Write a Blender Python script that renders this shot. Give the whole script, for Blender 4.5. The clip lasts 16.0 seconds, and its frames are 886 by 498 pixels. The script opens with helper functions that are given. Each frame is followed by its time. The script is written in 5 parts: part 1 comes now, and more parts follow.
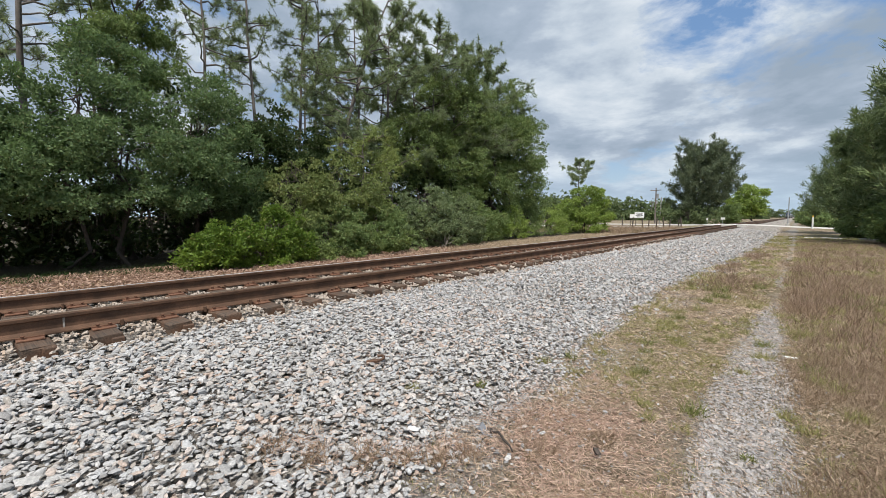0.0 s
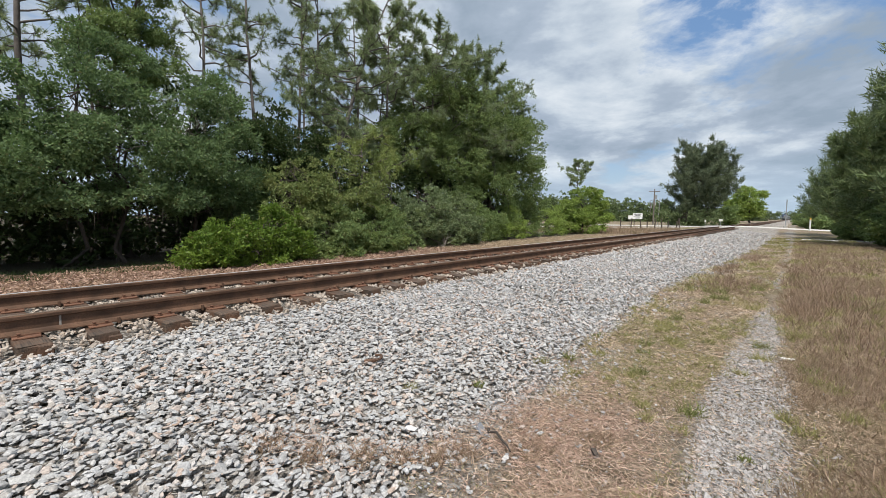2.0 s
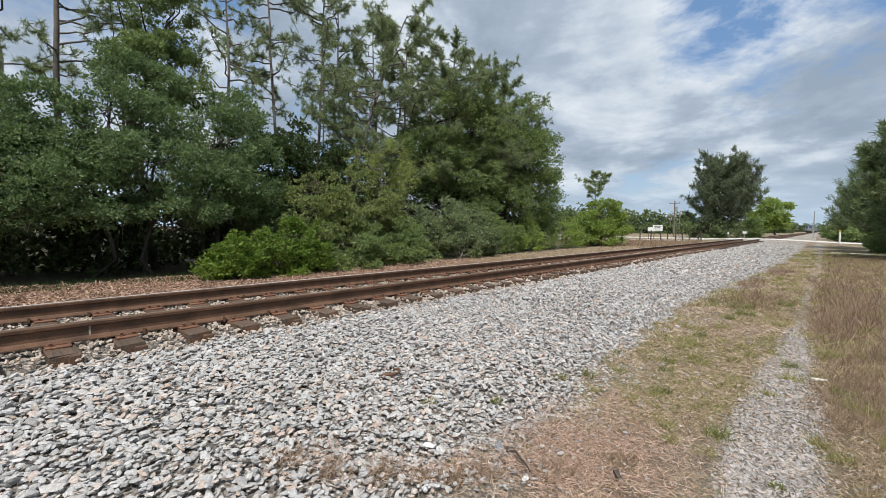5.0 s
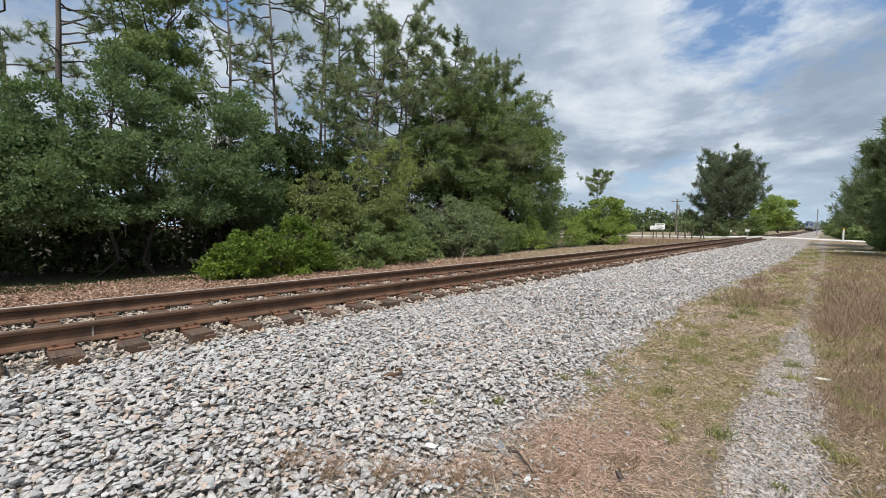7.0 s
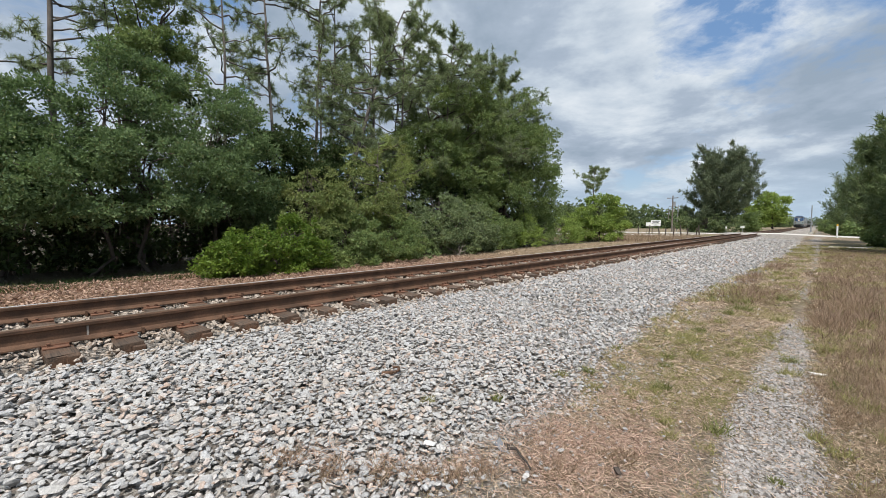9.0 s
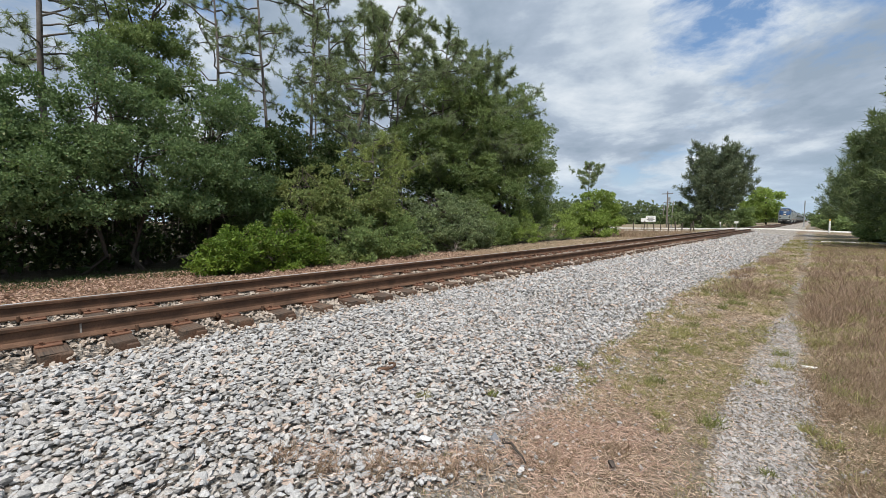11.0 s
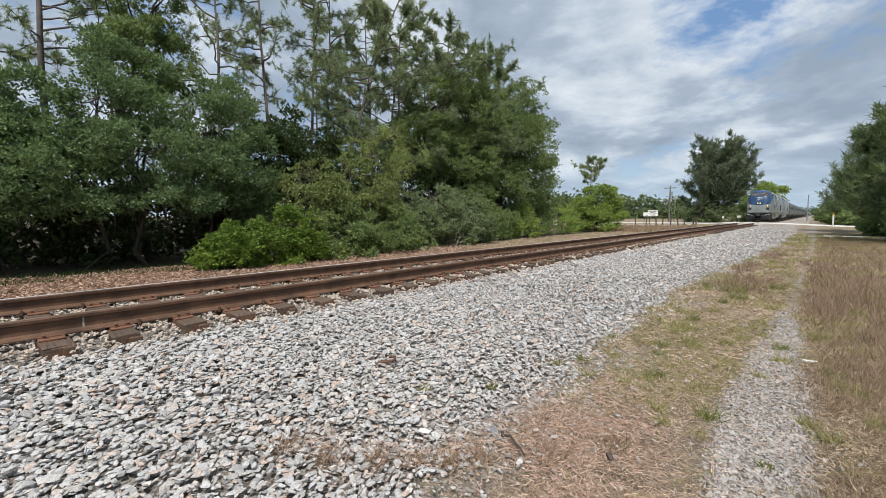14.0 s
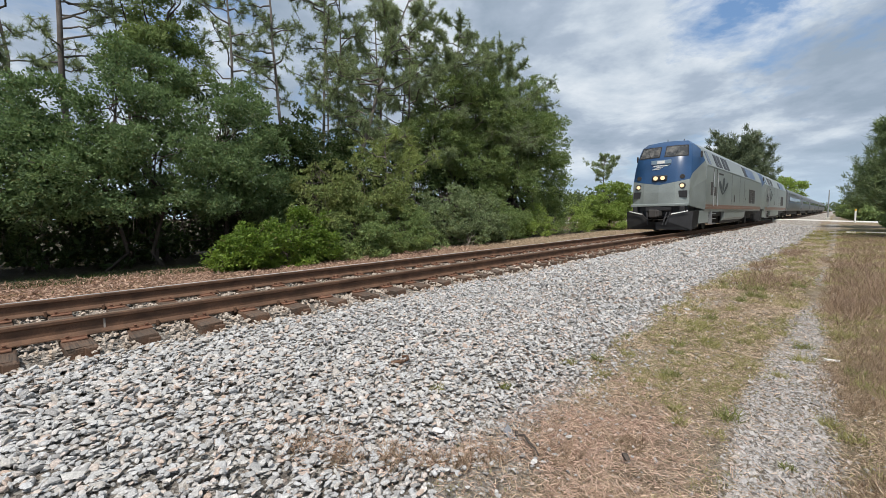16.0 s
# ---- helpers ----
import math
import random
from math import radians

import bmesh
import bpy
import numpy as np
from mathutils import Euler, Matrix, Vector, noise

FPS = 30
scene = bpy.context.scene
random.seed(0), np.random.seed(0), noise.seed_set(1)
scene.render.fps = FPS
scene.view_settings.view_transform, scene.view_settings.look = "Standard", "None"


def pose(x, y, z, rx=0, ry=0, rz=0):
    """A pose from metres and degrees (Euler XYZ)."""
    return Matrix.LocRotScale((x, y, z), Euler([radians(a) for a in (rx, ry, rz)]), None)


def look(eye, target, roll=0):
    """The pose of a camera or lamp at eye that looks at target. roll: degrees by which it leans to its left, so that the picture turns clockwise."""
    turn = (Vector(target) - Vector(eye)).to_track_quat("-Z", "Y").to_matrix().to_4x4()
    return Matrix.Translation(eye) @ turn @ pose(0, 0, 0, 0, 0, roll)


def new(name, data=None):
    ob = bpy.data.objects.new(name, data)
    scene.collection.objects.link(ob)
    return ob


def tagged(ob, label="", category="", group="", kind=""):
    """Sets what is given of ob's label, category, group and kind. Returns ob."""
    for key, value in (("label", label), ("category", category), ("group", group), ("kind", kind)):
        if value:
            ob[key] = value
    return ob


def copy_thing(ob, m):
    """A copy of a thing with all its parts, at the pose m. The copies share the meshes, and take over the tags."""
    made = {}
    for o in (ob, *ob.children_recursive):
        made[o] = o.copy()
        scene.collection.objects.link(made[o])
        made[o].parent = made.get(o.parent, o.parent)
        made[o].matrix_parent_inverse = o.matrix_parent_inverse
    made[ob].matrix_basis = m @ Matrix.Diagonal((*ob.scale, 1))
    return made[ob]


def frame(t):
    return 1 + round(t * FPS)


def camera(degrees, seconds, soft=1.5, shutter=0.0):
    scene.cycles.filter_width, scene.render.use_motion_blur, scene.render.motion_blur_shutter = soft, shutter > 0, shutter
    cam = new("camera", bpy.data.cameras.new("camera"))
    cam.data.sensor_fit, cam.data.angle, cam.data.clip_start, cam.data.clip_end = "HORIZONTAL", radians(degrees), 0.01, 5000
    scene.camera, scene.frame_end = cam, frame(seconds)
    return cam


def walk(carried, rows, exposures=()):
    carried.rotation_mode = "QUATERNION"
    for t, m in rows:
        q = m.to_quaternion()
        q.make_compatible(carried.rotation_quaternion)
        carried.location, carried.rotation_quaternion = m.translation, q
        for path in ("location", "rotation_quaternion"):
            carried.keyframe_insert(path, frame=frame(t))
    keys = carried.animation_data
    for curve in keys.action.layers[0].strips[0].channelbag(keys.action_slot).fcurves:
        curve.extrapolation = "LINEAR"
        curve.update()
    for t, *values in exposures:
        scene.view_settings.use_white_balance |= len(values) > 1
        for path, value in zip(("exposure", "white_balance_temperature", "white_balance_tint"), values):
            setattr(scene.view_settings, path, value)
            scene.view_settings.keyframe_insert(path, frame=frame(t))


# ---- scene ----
cam = camera(94.24, 16.0, soft=0.8)
PATH = [
    (0.0, pose(0.000, -0.000, 1.450, 85.523, -0.000, 40.696)),
    (0.5, pose(0.000, -0.003, 1.447, 85.476, -0.040, 40.539)),
    (1.0, pose(-0.006, 0.001, 1.446, 85.386, -0.110, 40.396)),
    (1.5, pose(-0.004, 0.004, 1.445, 85.370, -0.208, 40.377)),
    (2.0, pose(-0.004, 0.003, 1.445, 85.528, -0.347, 40.513)),
    (2.5, pose(-0.003, -0.005, 1.451, 85.838, -0.461, 40.788)),
    (3.0, pose(-0.008, -0.009, 1.457, 86.226, -0.590, 41.114)),
    (3.5, pose(-0.003, -0.014, 1.461, 86.663, -0.598, 41.513)),
    (4.0, pose(-0.007, -0.018, 1.463, 86.988, -0.598, 41.990)),
    (6.5, pose(-0.017, -0.011, 1.487, 87.030, -0.270, 43.251)),
    (7.0, pose(-0.015, -0.011, 1.484, 86.939, -0.283, 43.007)),
    (7.5, pose(-0.013, -0.009, 1.484, 86.891, -0.305, 42.859)),
    (8.0, pose(-0.015, -0.011, 1.488, 86.806, -0.278, 42.762)),
    (8.5, pose(-0.021, -0.012, 1.486, 86.734, -0.208, 42.652)),
    (9.0, pose(-0.026, -0.009, 1.484, 86.572, -0.104, 42.540)),
    (11.5, pose(-0.017, -0.003, 1.478, 86.014, 0.054, 41.862)),
    (12.0, pose(-0.012, -0.004, 1.478, 85.946, -0.036, 41.804)),
    (12.5, pose(-0.012, -0.004, 1.474, 85.832, -0.120, 41.806)),
    (13.0, pose(-0.011, -0.003, 1.474, 85.631, -0.192, 41.889)),
    (13.5, pose(-0.006, -0.003, 1.474, 85.468, -0.080, 42.035)),
    (14.0, pose(-0.006, 0.005, 1.474, 85.335, 0.147, 42.211)),
    (14.5, pose(-0.002, 0.004, 1.474, 85.286, 0.372, 42.395)),
    (15.0, pose(0.006, 0.010, 1.474, 85.256, 0.548, 42.761)),
    (15.5, pose(0.005, 0.001, 1.474, 85.279, 0.635, 43.226)),
    (16.0, pose(-0.008, 0.001, 1.472, 85.331, 0.763, 43.773)),
]
walk(cam, PATH)

# ---- light ----
SUN_EL, SUN_AZ = 60.0, 143.0
world = bpy.data.worlds.new("world")
scene.world = world
world.use_nodes = True


class Nodes:
    """A short way to write node trees."""

    def __init__(self, tree):
        self.tree = tree
        tree.nodes.clear()

    def add(self, kind, **inputs):
        node = self.tree.nodes.new(kind)
        for key, value in inputs.items():
            self.put(node, key.replace("_", " "), value)
        return node

    def put(self, node, key, value):
        slot = node.inputs[int(key[1:])] if key[0] == "i" and key[1:].isdigit() else node.inputs[key]
        if isinstance(value, bpy.types.NodeSocket):
            self.tree.links.new(value, slot)
        else:
            slot.default_value = value

    def math(self, op, a, b=0.0):
        node = self.tree.nodes.new("ShaderNodeMath")
        node.operation = op
        self.put(node, "i0", a)
        self.put(node, "i1", b)
        return node.outputs[0]

    def noise(self, vector, scale, detail=4.0, rough=0.55, dist=0.0):
        node = self.add("ShaderNodeTexNoise", Vector=vector, Scale=scale, Detail=detail, Roughness=rough, Distortion=dist)
        return node.outputs["Fac"]

    def ramp(self, fac, *stops):
        node = self.tree.nodes.new("ShaderNodeValToRGB")
        e = node.color_ramp.elements
        while len(e) < len(stops):
            e.new(0.5)
        for el, (p, c) in zip(e, stops):
            el.position = p
            el.color = (c, c, c, 1) if isinstance(c, (int, float)) else (*c, 1)
        self.put(node, "Fac", fac)
        return node.outputs["Color"]

    def mix(self, fac, a, b, mode="MIX"):
        node = self.tree.nodes.new("ShaderNodeMix")
        node.data_type, node.blend_type = "RGBA", mode
        for i, v in ((0, fac), (6, a), (7, b)):
            if isinstance(v, bpy.types.NodeSocket):
                self.tree.links.new(v, node.inputs[i])
            else:
                node.inputs[i].default_value = (*v, 1) if isinstance(v, tuple) else v
        return node.outputs[2]

    def mapping(self, vector, loc=(0, 0, 0), rot=(0, 0, 0), scale=(1, 1, 1)):
        return self.add("ShaderNodeMapping", Vector=vector, Location=loc, Rotation=rot, Scale=scale).outputs[0]


def build_sky():
    n = Nodes(world.node_tree)
    way = n.add("ShaderNodeTexCoord").outputs["Generated"]
    sky = n.tree.nodes.new("ShaderNodeTexSky")
    sky.sky_type, sky.sun_disc = "NISHITA", False
    sky.sun_elevation, sky.sun_rotation = radians(SUN_EL), radians(SUN_AZ)
    sep = n.add("ShaderNodeSeparateXYZ", Vector=way)
    up = n.math("MAXIMUM", sep.outputs[2], 0.0)
    lift = n.math("ADD", up, 0.22)
    flat = n.add("ShaderNodeCombineXYZ", X=n.math("DIVIDE", sep.outputs[0], lift), Y=n.math("DIVIDE", sep.outputs[1], lift), Z=0.0).outputs[0]
    flat = n.mapping(flat, rot=(0, 0, radians(-40)))
    flat = n.mapping(flat, loc=(3.7, 1.9, 0.0), scale=(0.95, 0.85, 1.0))
    big = n.noise(flat, 0.85, 6.0, 0.55, 0.15)
    fine = n.noise(flat, 3.2, 8.0, 0.62, 0.25)
    cover = n.math("ADD", n.math("MULTIPLY", big, 0.66), n.math("MULTIPLY", fine, 0.34))
    shade = n.noise(n.mapping(flat, loc=(7.3, 2.2, 0)), 1.5, 9.0, 0.58, 0.2)
    cloud = n.ramp(shade, (0.38, (0.32, 0.40, 0.50)), (0.48, (0.42, 0.50, 0.61)), (0.54, (0.58, 0.66, 0.75)), (0.65, (0.84, 0.89, 0.94)))
    clear = n.mix(n.ramp(up, (0.0, 1.0), (0.35, 0.0)), (0.22, 0.42, 0.78), (0.46, 0.64, 0.86))
    blue = n.mix(0.5, clear, n.mix(1.0, sky.outputs[0], (0.10, 0.10, 0.10), "MULTIPLY"))
    fac = n.ramp(cover, (0.40, 0.0), (0.47, 1.0))
    col = n.mix(fac, blue, cloud)
    haze = n.mix(n.ramp(up, (0.0, 0.75), (0.14, 0.0)), col, (0.51, 0.66, 0.81))
    back = n.add("ShaderNodeBackground", Color=haze, Strength=1.0)
    out = n.tree.nodes.new("ShaderNodeOutputWorld")
    n.tree.links.new(back.outputs[0], out.inputs[0])


build_sky()
sun_data = bpy.data.lights.new("sun", "SUN")
sun_data.energy, sun_data.angle, sun_data.color = 4.6, radians(2), (1.0, 0.95, 0.88)
sun = new("sun", sun_data)
sun.matrix_world = look((0, 0, 0), (-math.sin(radians(SUN_AZ)) * math.cos(radians(SUN_EL)), -math.cos(radians(SUN_AZ)) * math.cos(radians(SUN_EL)), -math.sin(radians(SUN_EL))))
scene.view_settings.exposure = 0.0


# ---- materials ----
def material(name):
    m = bpy.data.materials.new(name)
    m.use_nodes = True
    return m, Nodes(m.node_tree)


def finish(n, color, rough=0.6, metal=0.0, bump=None, strength=0.3, dist=0.01, **extra):
    b = n.add("ShaderNodeBsdfPrincipled", Roughness=rough, Metallic=metal)
    n.put(b, "Base Color", color if isinstance(color, bpy.types.NodeSocket) else (*color, 1))
    for k, v in extra.items():
        n.put(b, k.replace("_", " "), v)
    if bump is not None:
        node = n.add("ShaderNodeBump", Height=bump, Strength=strength, Distance=dist)
        n.put(b, "Normal", node.outputs[0])
    out = n.tree.nodes.new("ShaderNodeOutputMaterial")
    n.tree.links.new(b.outputs[0], out.inputs[0])
    return b


def worn(name, color, rough=0.5, metal=0.0, spread=0.25, scale=3.0, grain=60.0, bump=0.15):
    """A surface with stains at one scale and grain at another."""
    m, n = material(name)
    at = n.add("ShaderNodeTexCoord").outputs["Object"]
    big, small = n.noise(at, scale, 5.0), n.noise(at, grain, 3.0)
    lo, hi = tuple(c * (1 - spread) for c in color), tuple(min(1, c * (1 + spread)) for c in color)
    c = n.mix(n.ramp(big, (0.3, 0.0), (0.7, 1.0)), lo, hi)
    c = n.mix(n.math("MULTIPLY", n.ramp(small, (0.35, 1.0), (0.6, 0.0)), spread), c, tuple(v * 0.45 for v in color))
    finish(n, c, n.math("ADD", n.math("MULTIPLY", big, 0.25), rough - 0.12), metal, small, bump, 0.004)
    return m


def foliage(name, dark, light, yellow, rough=0.5, sheer=0.3, clump=1.3):
    m, n = material(name)
    geo = n.tree.nodes.new("ShaderNodeNewGeometry")
    rnd = geo.outputs["Random Per Island"]
    at = n.add("ShaderNodeTexCoord").outputs["Object"]
    big = n.noise(at, clump, 3.0)
    c = n.mix(rnd, dark, light)
    c = n.mix(n.ramp(big, (0.5, 0.0), (0.68, 0.55)), c, yellow)
    c = n.mix(n.ramp(n.math("FRACT", n.math("MULTIPLY", rnd, 17.3)), (0.93, 0.0), (0.97, 0.6)), c, (0.20, 0.17, 0.07))
    b = n.add("ShaderNodeBsdfPrincipled", Roughness=rough)
    n.put(b, "Base Color", c)
    n.put(b, "Specular IOR Level", 0.27)
    t = n.add("ShaderNodeBsdfTranslucent", Color=n.mix(0.5, c, yellow))
    mixed = n.add("ShaderNodeMixShader", Fac=sheer)
    n.tree.links.new(b.outputs[0], mixed.inputs[1])
    n.tree.links.new(t.outputs[0], mixed.inputs[2])
    out = n.tree.nodes.new("ShaderNodeOutputMaterial")
    n.tree.links.new(mixed.outputs[0], out.inputs[0])
    return m


def stone_material(name, warm, dust=(0.42, 0.31, 0.22)):
    m, n = material(name)
    rnd = n.tree.nodes.new("ShaderNodeNewGeometry").outputs["Random Per Island"]
    at = n.add("ShaderNodeTexCoord").outputs["Object"]
    c = n.ramp(rnd, (0.0, (0.20, 0.205, 0.21)), (0.14, (0.33, 0.34, 0.345)), (0.34, (0.46, 0.48, 0.50)), (0.46, (0.37, 0.345, 0.315)), (0.54, (0.49, 0.49, 0.48)), (0.70, (0.42, 0.435, 0.45)), (0.80, (0.58, 0.58, 0.575)), (0.88, (0.49, 0.41, 0.365)), (0.95, (0.42, 0.30, 0.23)), (1.0, (0.64, 0.62, 0.60)))
    c = n.mix(warm, c, dust)
    spots = n.noise(at, 90.0, 4.0, 0.65)
    c = n.mix(n.math("MULTIPLY", n.ramp(spots, (0.38, 1.0), (0.55, 0.0)), 0.45), c, (0.17, 0.17, 0.17))
    c = n.mix(n.math("MULTIPLY", n.ramp(spots, (0.55, 0.0), (0.72, 1.0)), 0.4), c, (0.75, 0.75, 0.74))
    finish(n, c, 0.8, 0.0, spots, 0.5, 0.006)
    return m


STONE = stone_material("ballast_stone", 0.13)
PATH_STONE = stone_material("path_stone", 0.5, (0.33, 0.275, 0.235))
CRIB = stone_material("crib_stone", 0.7, (0.47, 0.36, 0.26))


def ground_material():
    m, n = material("trackside_ground")
    at = n.add("ShaderNodeTexCoord").outputs["Object"]
    sep = n.add("ShaderNodeSeparateXYZ", Vector=at)
    x = n.math("ADD", sep.outputs[0], n.math("MULTIPLY", n.math("SUBTRACT", n.noise(at, 0.9, 4.0), 0.5), 1.6))
    big, mid, fine = n.noise(at, 0.35, 4.0), n.noise(at, 3.5, 5.0, 0.65), n.noise(at, 38.0, 6.0, 0.75)
    straw = n.mix(n.ramp(mid, (0.35, 0.0), (0.65, 1.0)), (0.15, 0.105, 0.072), (0.37, 0.285, 0.20))
    green = n.mix(n.ramp(fine, (0.35, 0.0), (0.65, 1.0)), (0.105, 0.095, 0.04), (0.26, 0.225, 0.105))
    grass = n.mix(n.ramp(big, (0.42, 0.0), (0.58, 0.8)), straw, green)
    litter = n.mix(n.ramp(fine, (0.35, 0.0), (0.62, 1.0)), (0.10, 0.055, 0.03), (0.36, 0.21, 0.13))
    # brown soil under the wood, with the shade of the trees put into its colour
    shaded_soil = n.mix(mid, (0.03, 0.025, 0.015), (0.09, 0.075, 0.04))
    cells = n.add("ShaderNodeTexVoronoi", Vector=at, Scale=42.0)
    grey = n.add("ShaderNodeSeparateColor", Color=cells.outputs["Color"]).outputs[0]
    sand = n.ramp(grey, (0.0, (0.17, 0.15, 0.135)), (0.35, (0.30, 0.27, 0.24)), (0.6, (0.42, 0.39, 0.35)), (0.85, (0.52, 0.50, 0.46)), (1.0, (0.36, 0.27, 0.21)))
    sand = n.mix(n.ramp(cells.outputs["Distance"], (0.45, 0.0), (0.75, 0.7)), sand, (0.13, 0.11, 0.09))
    litter = n.mix(n.ramp(n.math("MULTIPLY", sep.outputs[1], 0.025), (0.28, 0.0), (0.5, 1.0)), litter, n.mix(0.5, straw, green))
    c = n.mix(n.ramp(n.math("MULTIPLY", n.math("ADD", x, 20.0), 0.05), (0.30, 1.0), (0.36, 0.0)), litter, shaded_soil)
    c = n.mix(n.ramp(n.math("MULTIPLY", sep.outputs[1], 0.0125), (0.42, 0.0), (0.52, 1.0)), c, grass)
    c = n.mix(n.ramp(n.math("MULTIPLY", n.math("ADD", x, 20.0), 0.05), (0.60, 0.0), (0.62, 1.0)), c, sand)
    c = n.mix(n.ramp(n.math("MULTIPLY", n.math("ADD", x, 3.0), 0.2), (0.30, 0.0), (0.38, 1.0)), c, grass)
    # gravel showing through the worn wheel track
    bare = n.math("MULTIPLY", n.ramp(n.math("ABSOLUTE", n.math("ADD", x, 0.28)), (0.25, 1.0), (0.5, 0.0)), n.ramp(n.noise(at, 0.55, 3.0), (0.40, 0.0), (0.55, 1.0)))
    c = n.mix(bare, c, sand)
    c = n.mix(n.math("MULTIPLY", n.ramp(fine, (0.36, 1.0), (0.5, 0.0)), 0.8), c, (0.055, 0.042, 0.028))
    finish(n, c, 0.95, 0.0, n.math("SUBTRACT", n.math("ADD", n.math("MULTIPLY", fine, 1.6), n.math("MULTIPLY", mid, 2.0)), n.math("MULTIPLY", cells.outputs["Distance"], 0.5)), 0.9, 0.03)
    return m


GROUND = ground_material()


def wood_material(name, base, dark):
    m, n = material(name)
    at = n.add("ShaderNodeTexCoord").outputs["Object"]
    rnd = n.tree.nodes.new("ShaderNodeObjectInfo").outputs["Random"]
    grain = n.noise(n.mapping(at, scale=(1.5, 40.0, 40.0)), 2.0, 5.0, 0.65)
    stain = n.noise(at, 4.0, 4.0)
    c = n.mix(n.ramp(grain, (0.35, 0.0), (0.65, 1.0)), dark, base)
    c = n.mix(n.math("MULTIPLY", n.ramp(stain, (0.45, 0.0), (0.65, 1.0)), 0.7), c, (0.17, 0.075, 0.035))
    c = n.mix(n.math("MULTIPLY", rnd, 0.5), c, dark)
    finish(n, c, 0.85, 0.0, grain, 0.7, 0.01)
    return m


TIE = wood_material("creosoted_tie", (0.165, 0.112, 0.078), (0.040, 0.029, 0.022))
BARK = worn("pine_bark", (0.135, 0.118, 0.106), 0.9, 0, 0.4, 2.0, 14.0, 0.8)
DARK_BARK = worn("branch_bark", (0.075, 0.06, 0.05), 0.9, 0, 0.4, 3.0, 20.0, 0.6)
GREY_TWIG = worn("dry_twig", (0.24, 0.21, 0.18), 0.9, 0, 0.3, 6.0, 40.0, 0.4)
RUST = worn("rail_rust", (0.130, 0.072, 0.044), 0.75, 0.25, 0.45, 5.0, 70.0, 0.35)
PLATE = worn("plate_rust", (0.165, 0.080, 0.048), 0.85, 0.1, 0.4, 9.0, 90.0, 0.5)
# steel of the far rail head, its sky highlight put into the pale colour
HEAD_GLINT = worn("rail_head_glint", (0.75, 0.74, 0.73), 0.4, 0.55, 0.25, 2.0, 80.0, 0.05)
WELD = worn("weld_mark", (0.34, 0.31, 0.28), 0.7, 0.2, 0.2, 20.0, 90.0, 0.2)
DULL = worn("dull_rail_head", (0.24, 0.17, 0.125), 0.5, 0.5, 0.25, 3.0, 80.0, 0.1)
OAK_LEAF = foliage("oak_leaf", (0.070, 0.118, 0.056), (0.205, 0.290, 0.125), (0.17, 0.26, 0.085), 0.5, 0.38)
BROAD_LEAF = foliage("broad_leaf", (0.085, 0.140, 0.048), (0.265, 0.355, 0.140), (0.27, 0.33, 0.10), 0.5, 0.4)
LIME_LEAF = foliage("lime_leaf", (0.050, 0.100, 0.014), (0.165, 0.255, 0.038), (0.20, 0.28, 0.04), 0.5)
OLIVE_LEAF = foliage("olive_leaf", (0.080, 0.125, 0.035), (0.27, 0.33, 0.12), (0.31, 0.33, 0.11), 0.5, 0.3)
PALE_LEAF = foliage("pale_leaf", (0.095, 0.140, 0.055), (0.30, 0.37, 0.21), (0.20, 0.26, 0.08), 0.55)
# leaf green taken down to near-black: the wood's inner shade as colour
SHADE_COLORED_LEAF = foliage("shade_colored_leaf", (0.022, 0.042, 0.013), (0.060, 0.098, 0.028), (0.06, 0.085, 0.025))
NEEDLE = foliage("pine_needle", (0.125, 0.170, 0.085), (0.32, 0.395, 0.215), (0.32, 0.38, 0.16), 0.45, 0.42)
YOUNG_NEEDLE = foliage("young_pine_needle", (0.14, 0.20, 0.05), (0.36, 0.43, 0.15), (0.34, 0.38, 0.12), 0.5, 0.3)
CASUARINA = foliage("casuarina_needle", (0.075, 0.102, 0.062), (0.200, 0.245, 0.150), (0.11, 0.14, 0.055), 0.6, 0.2)
PATH_LEAF = foliage("path_tree_needle", (0.080, 0.120, 0.052), (0.240, 0.300, 0.150), (0.16, 0.22, 0.06), 0.6, 0.3)
DRY_GRASS = foliage("dry_grass", (0.17, 0.105, 0.075), (0.52, 0.395, 0.285), (0.33, 0.27, 0.15), 0.8, 0.3, 0.7)
GREEN_GRASS = foliage("green_grass", (0.17, 0.175, 0.055), (0.44, 0.42, 0.18), (0.52, 0.42, 0.24), 0.7, 0.3, 0.8)
STRAW = foliage("fallen_straw", (0.27, 0.165, 0.125), (0.74, 0.56, 0.45), (0.50, 0.36, 0.27), 0.85, 0.1, 2.0)
THATCH = foliage("dead_thatch", (0.21, 0.15, 0.10), (0.72, 0.57, 0.43), (0.40, 0.31, 0.21), 0.85, 0.1, 1.4)
RUSSET = foliage("russet_grass", (0.17, 0.105, 0.075), (0.46, 0.34, 0.25), (0.34, 0.25, 0.15), 0.85, 0.2, 0.8)
WEED = foliage("weed_blade", (0.10, 0.125, 0.035), (0.27, 0.31, 0.10), (0.30, 0.27, 0.11), 0.6, 0.3, 3.0)
LITTER = foliage("fallen_leaves", (0.19, 0.115, 0.08), (0.56, 0.40, 0.31), (0.36, 0.25, 0.17), 0.8, 0.1, 1.0)
BRIGHT_LEAF = foliage("bright_leaf", (0.13, 0.20, 0.045), (0.36, 0.47, 0.12), (0.33, 0.42, 0.09), 0.5, 0.4)


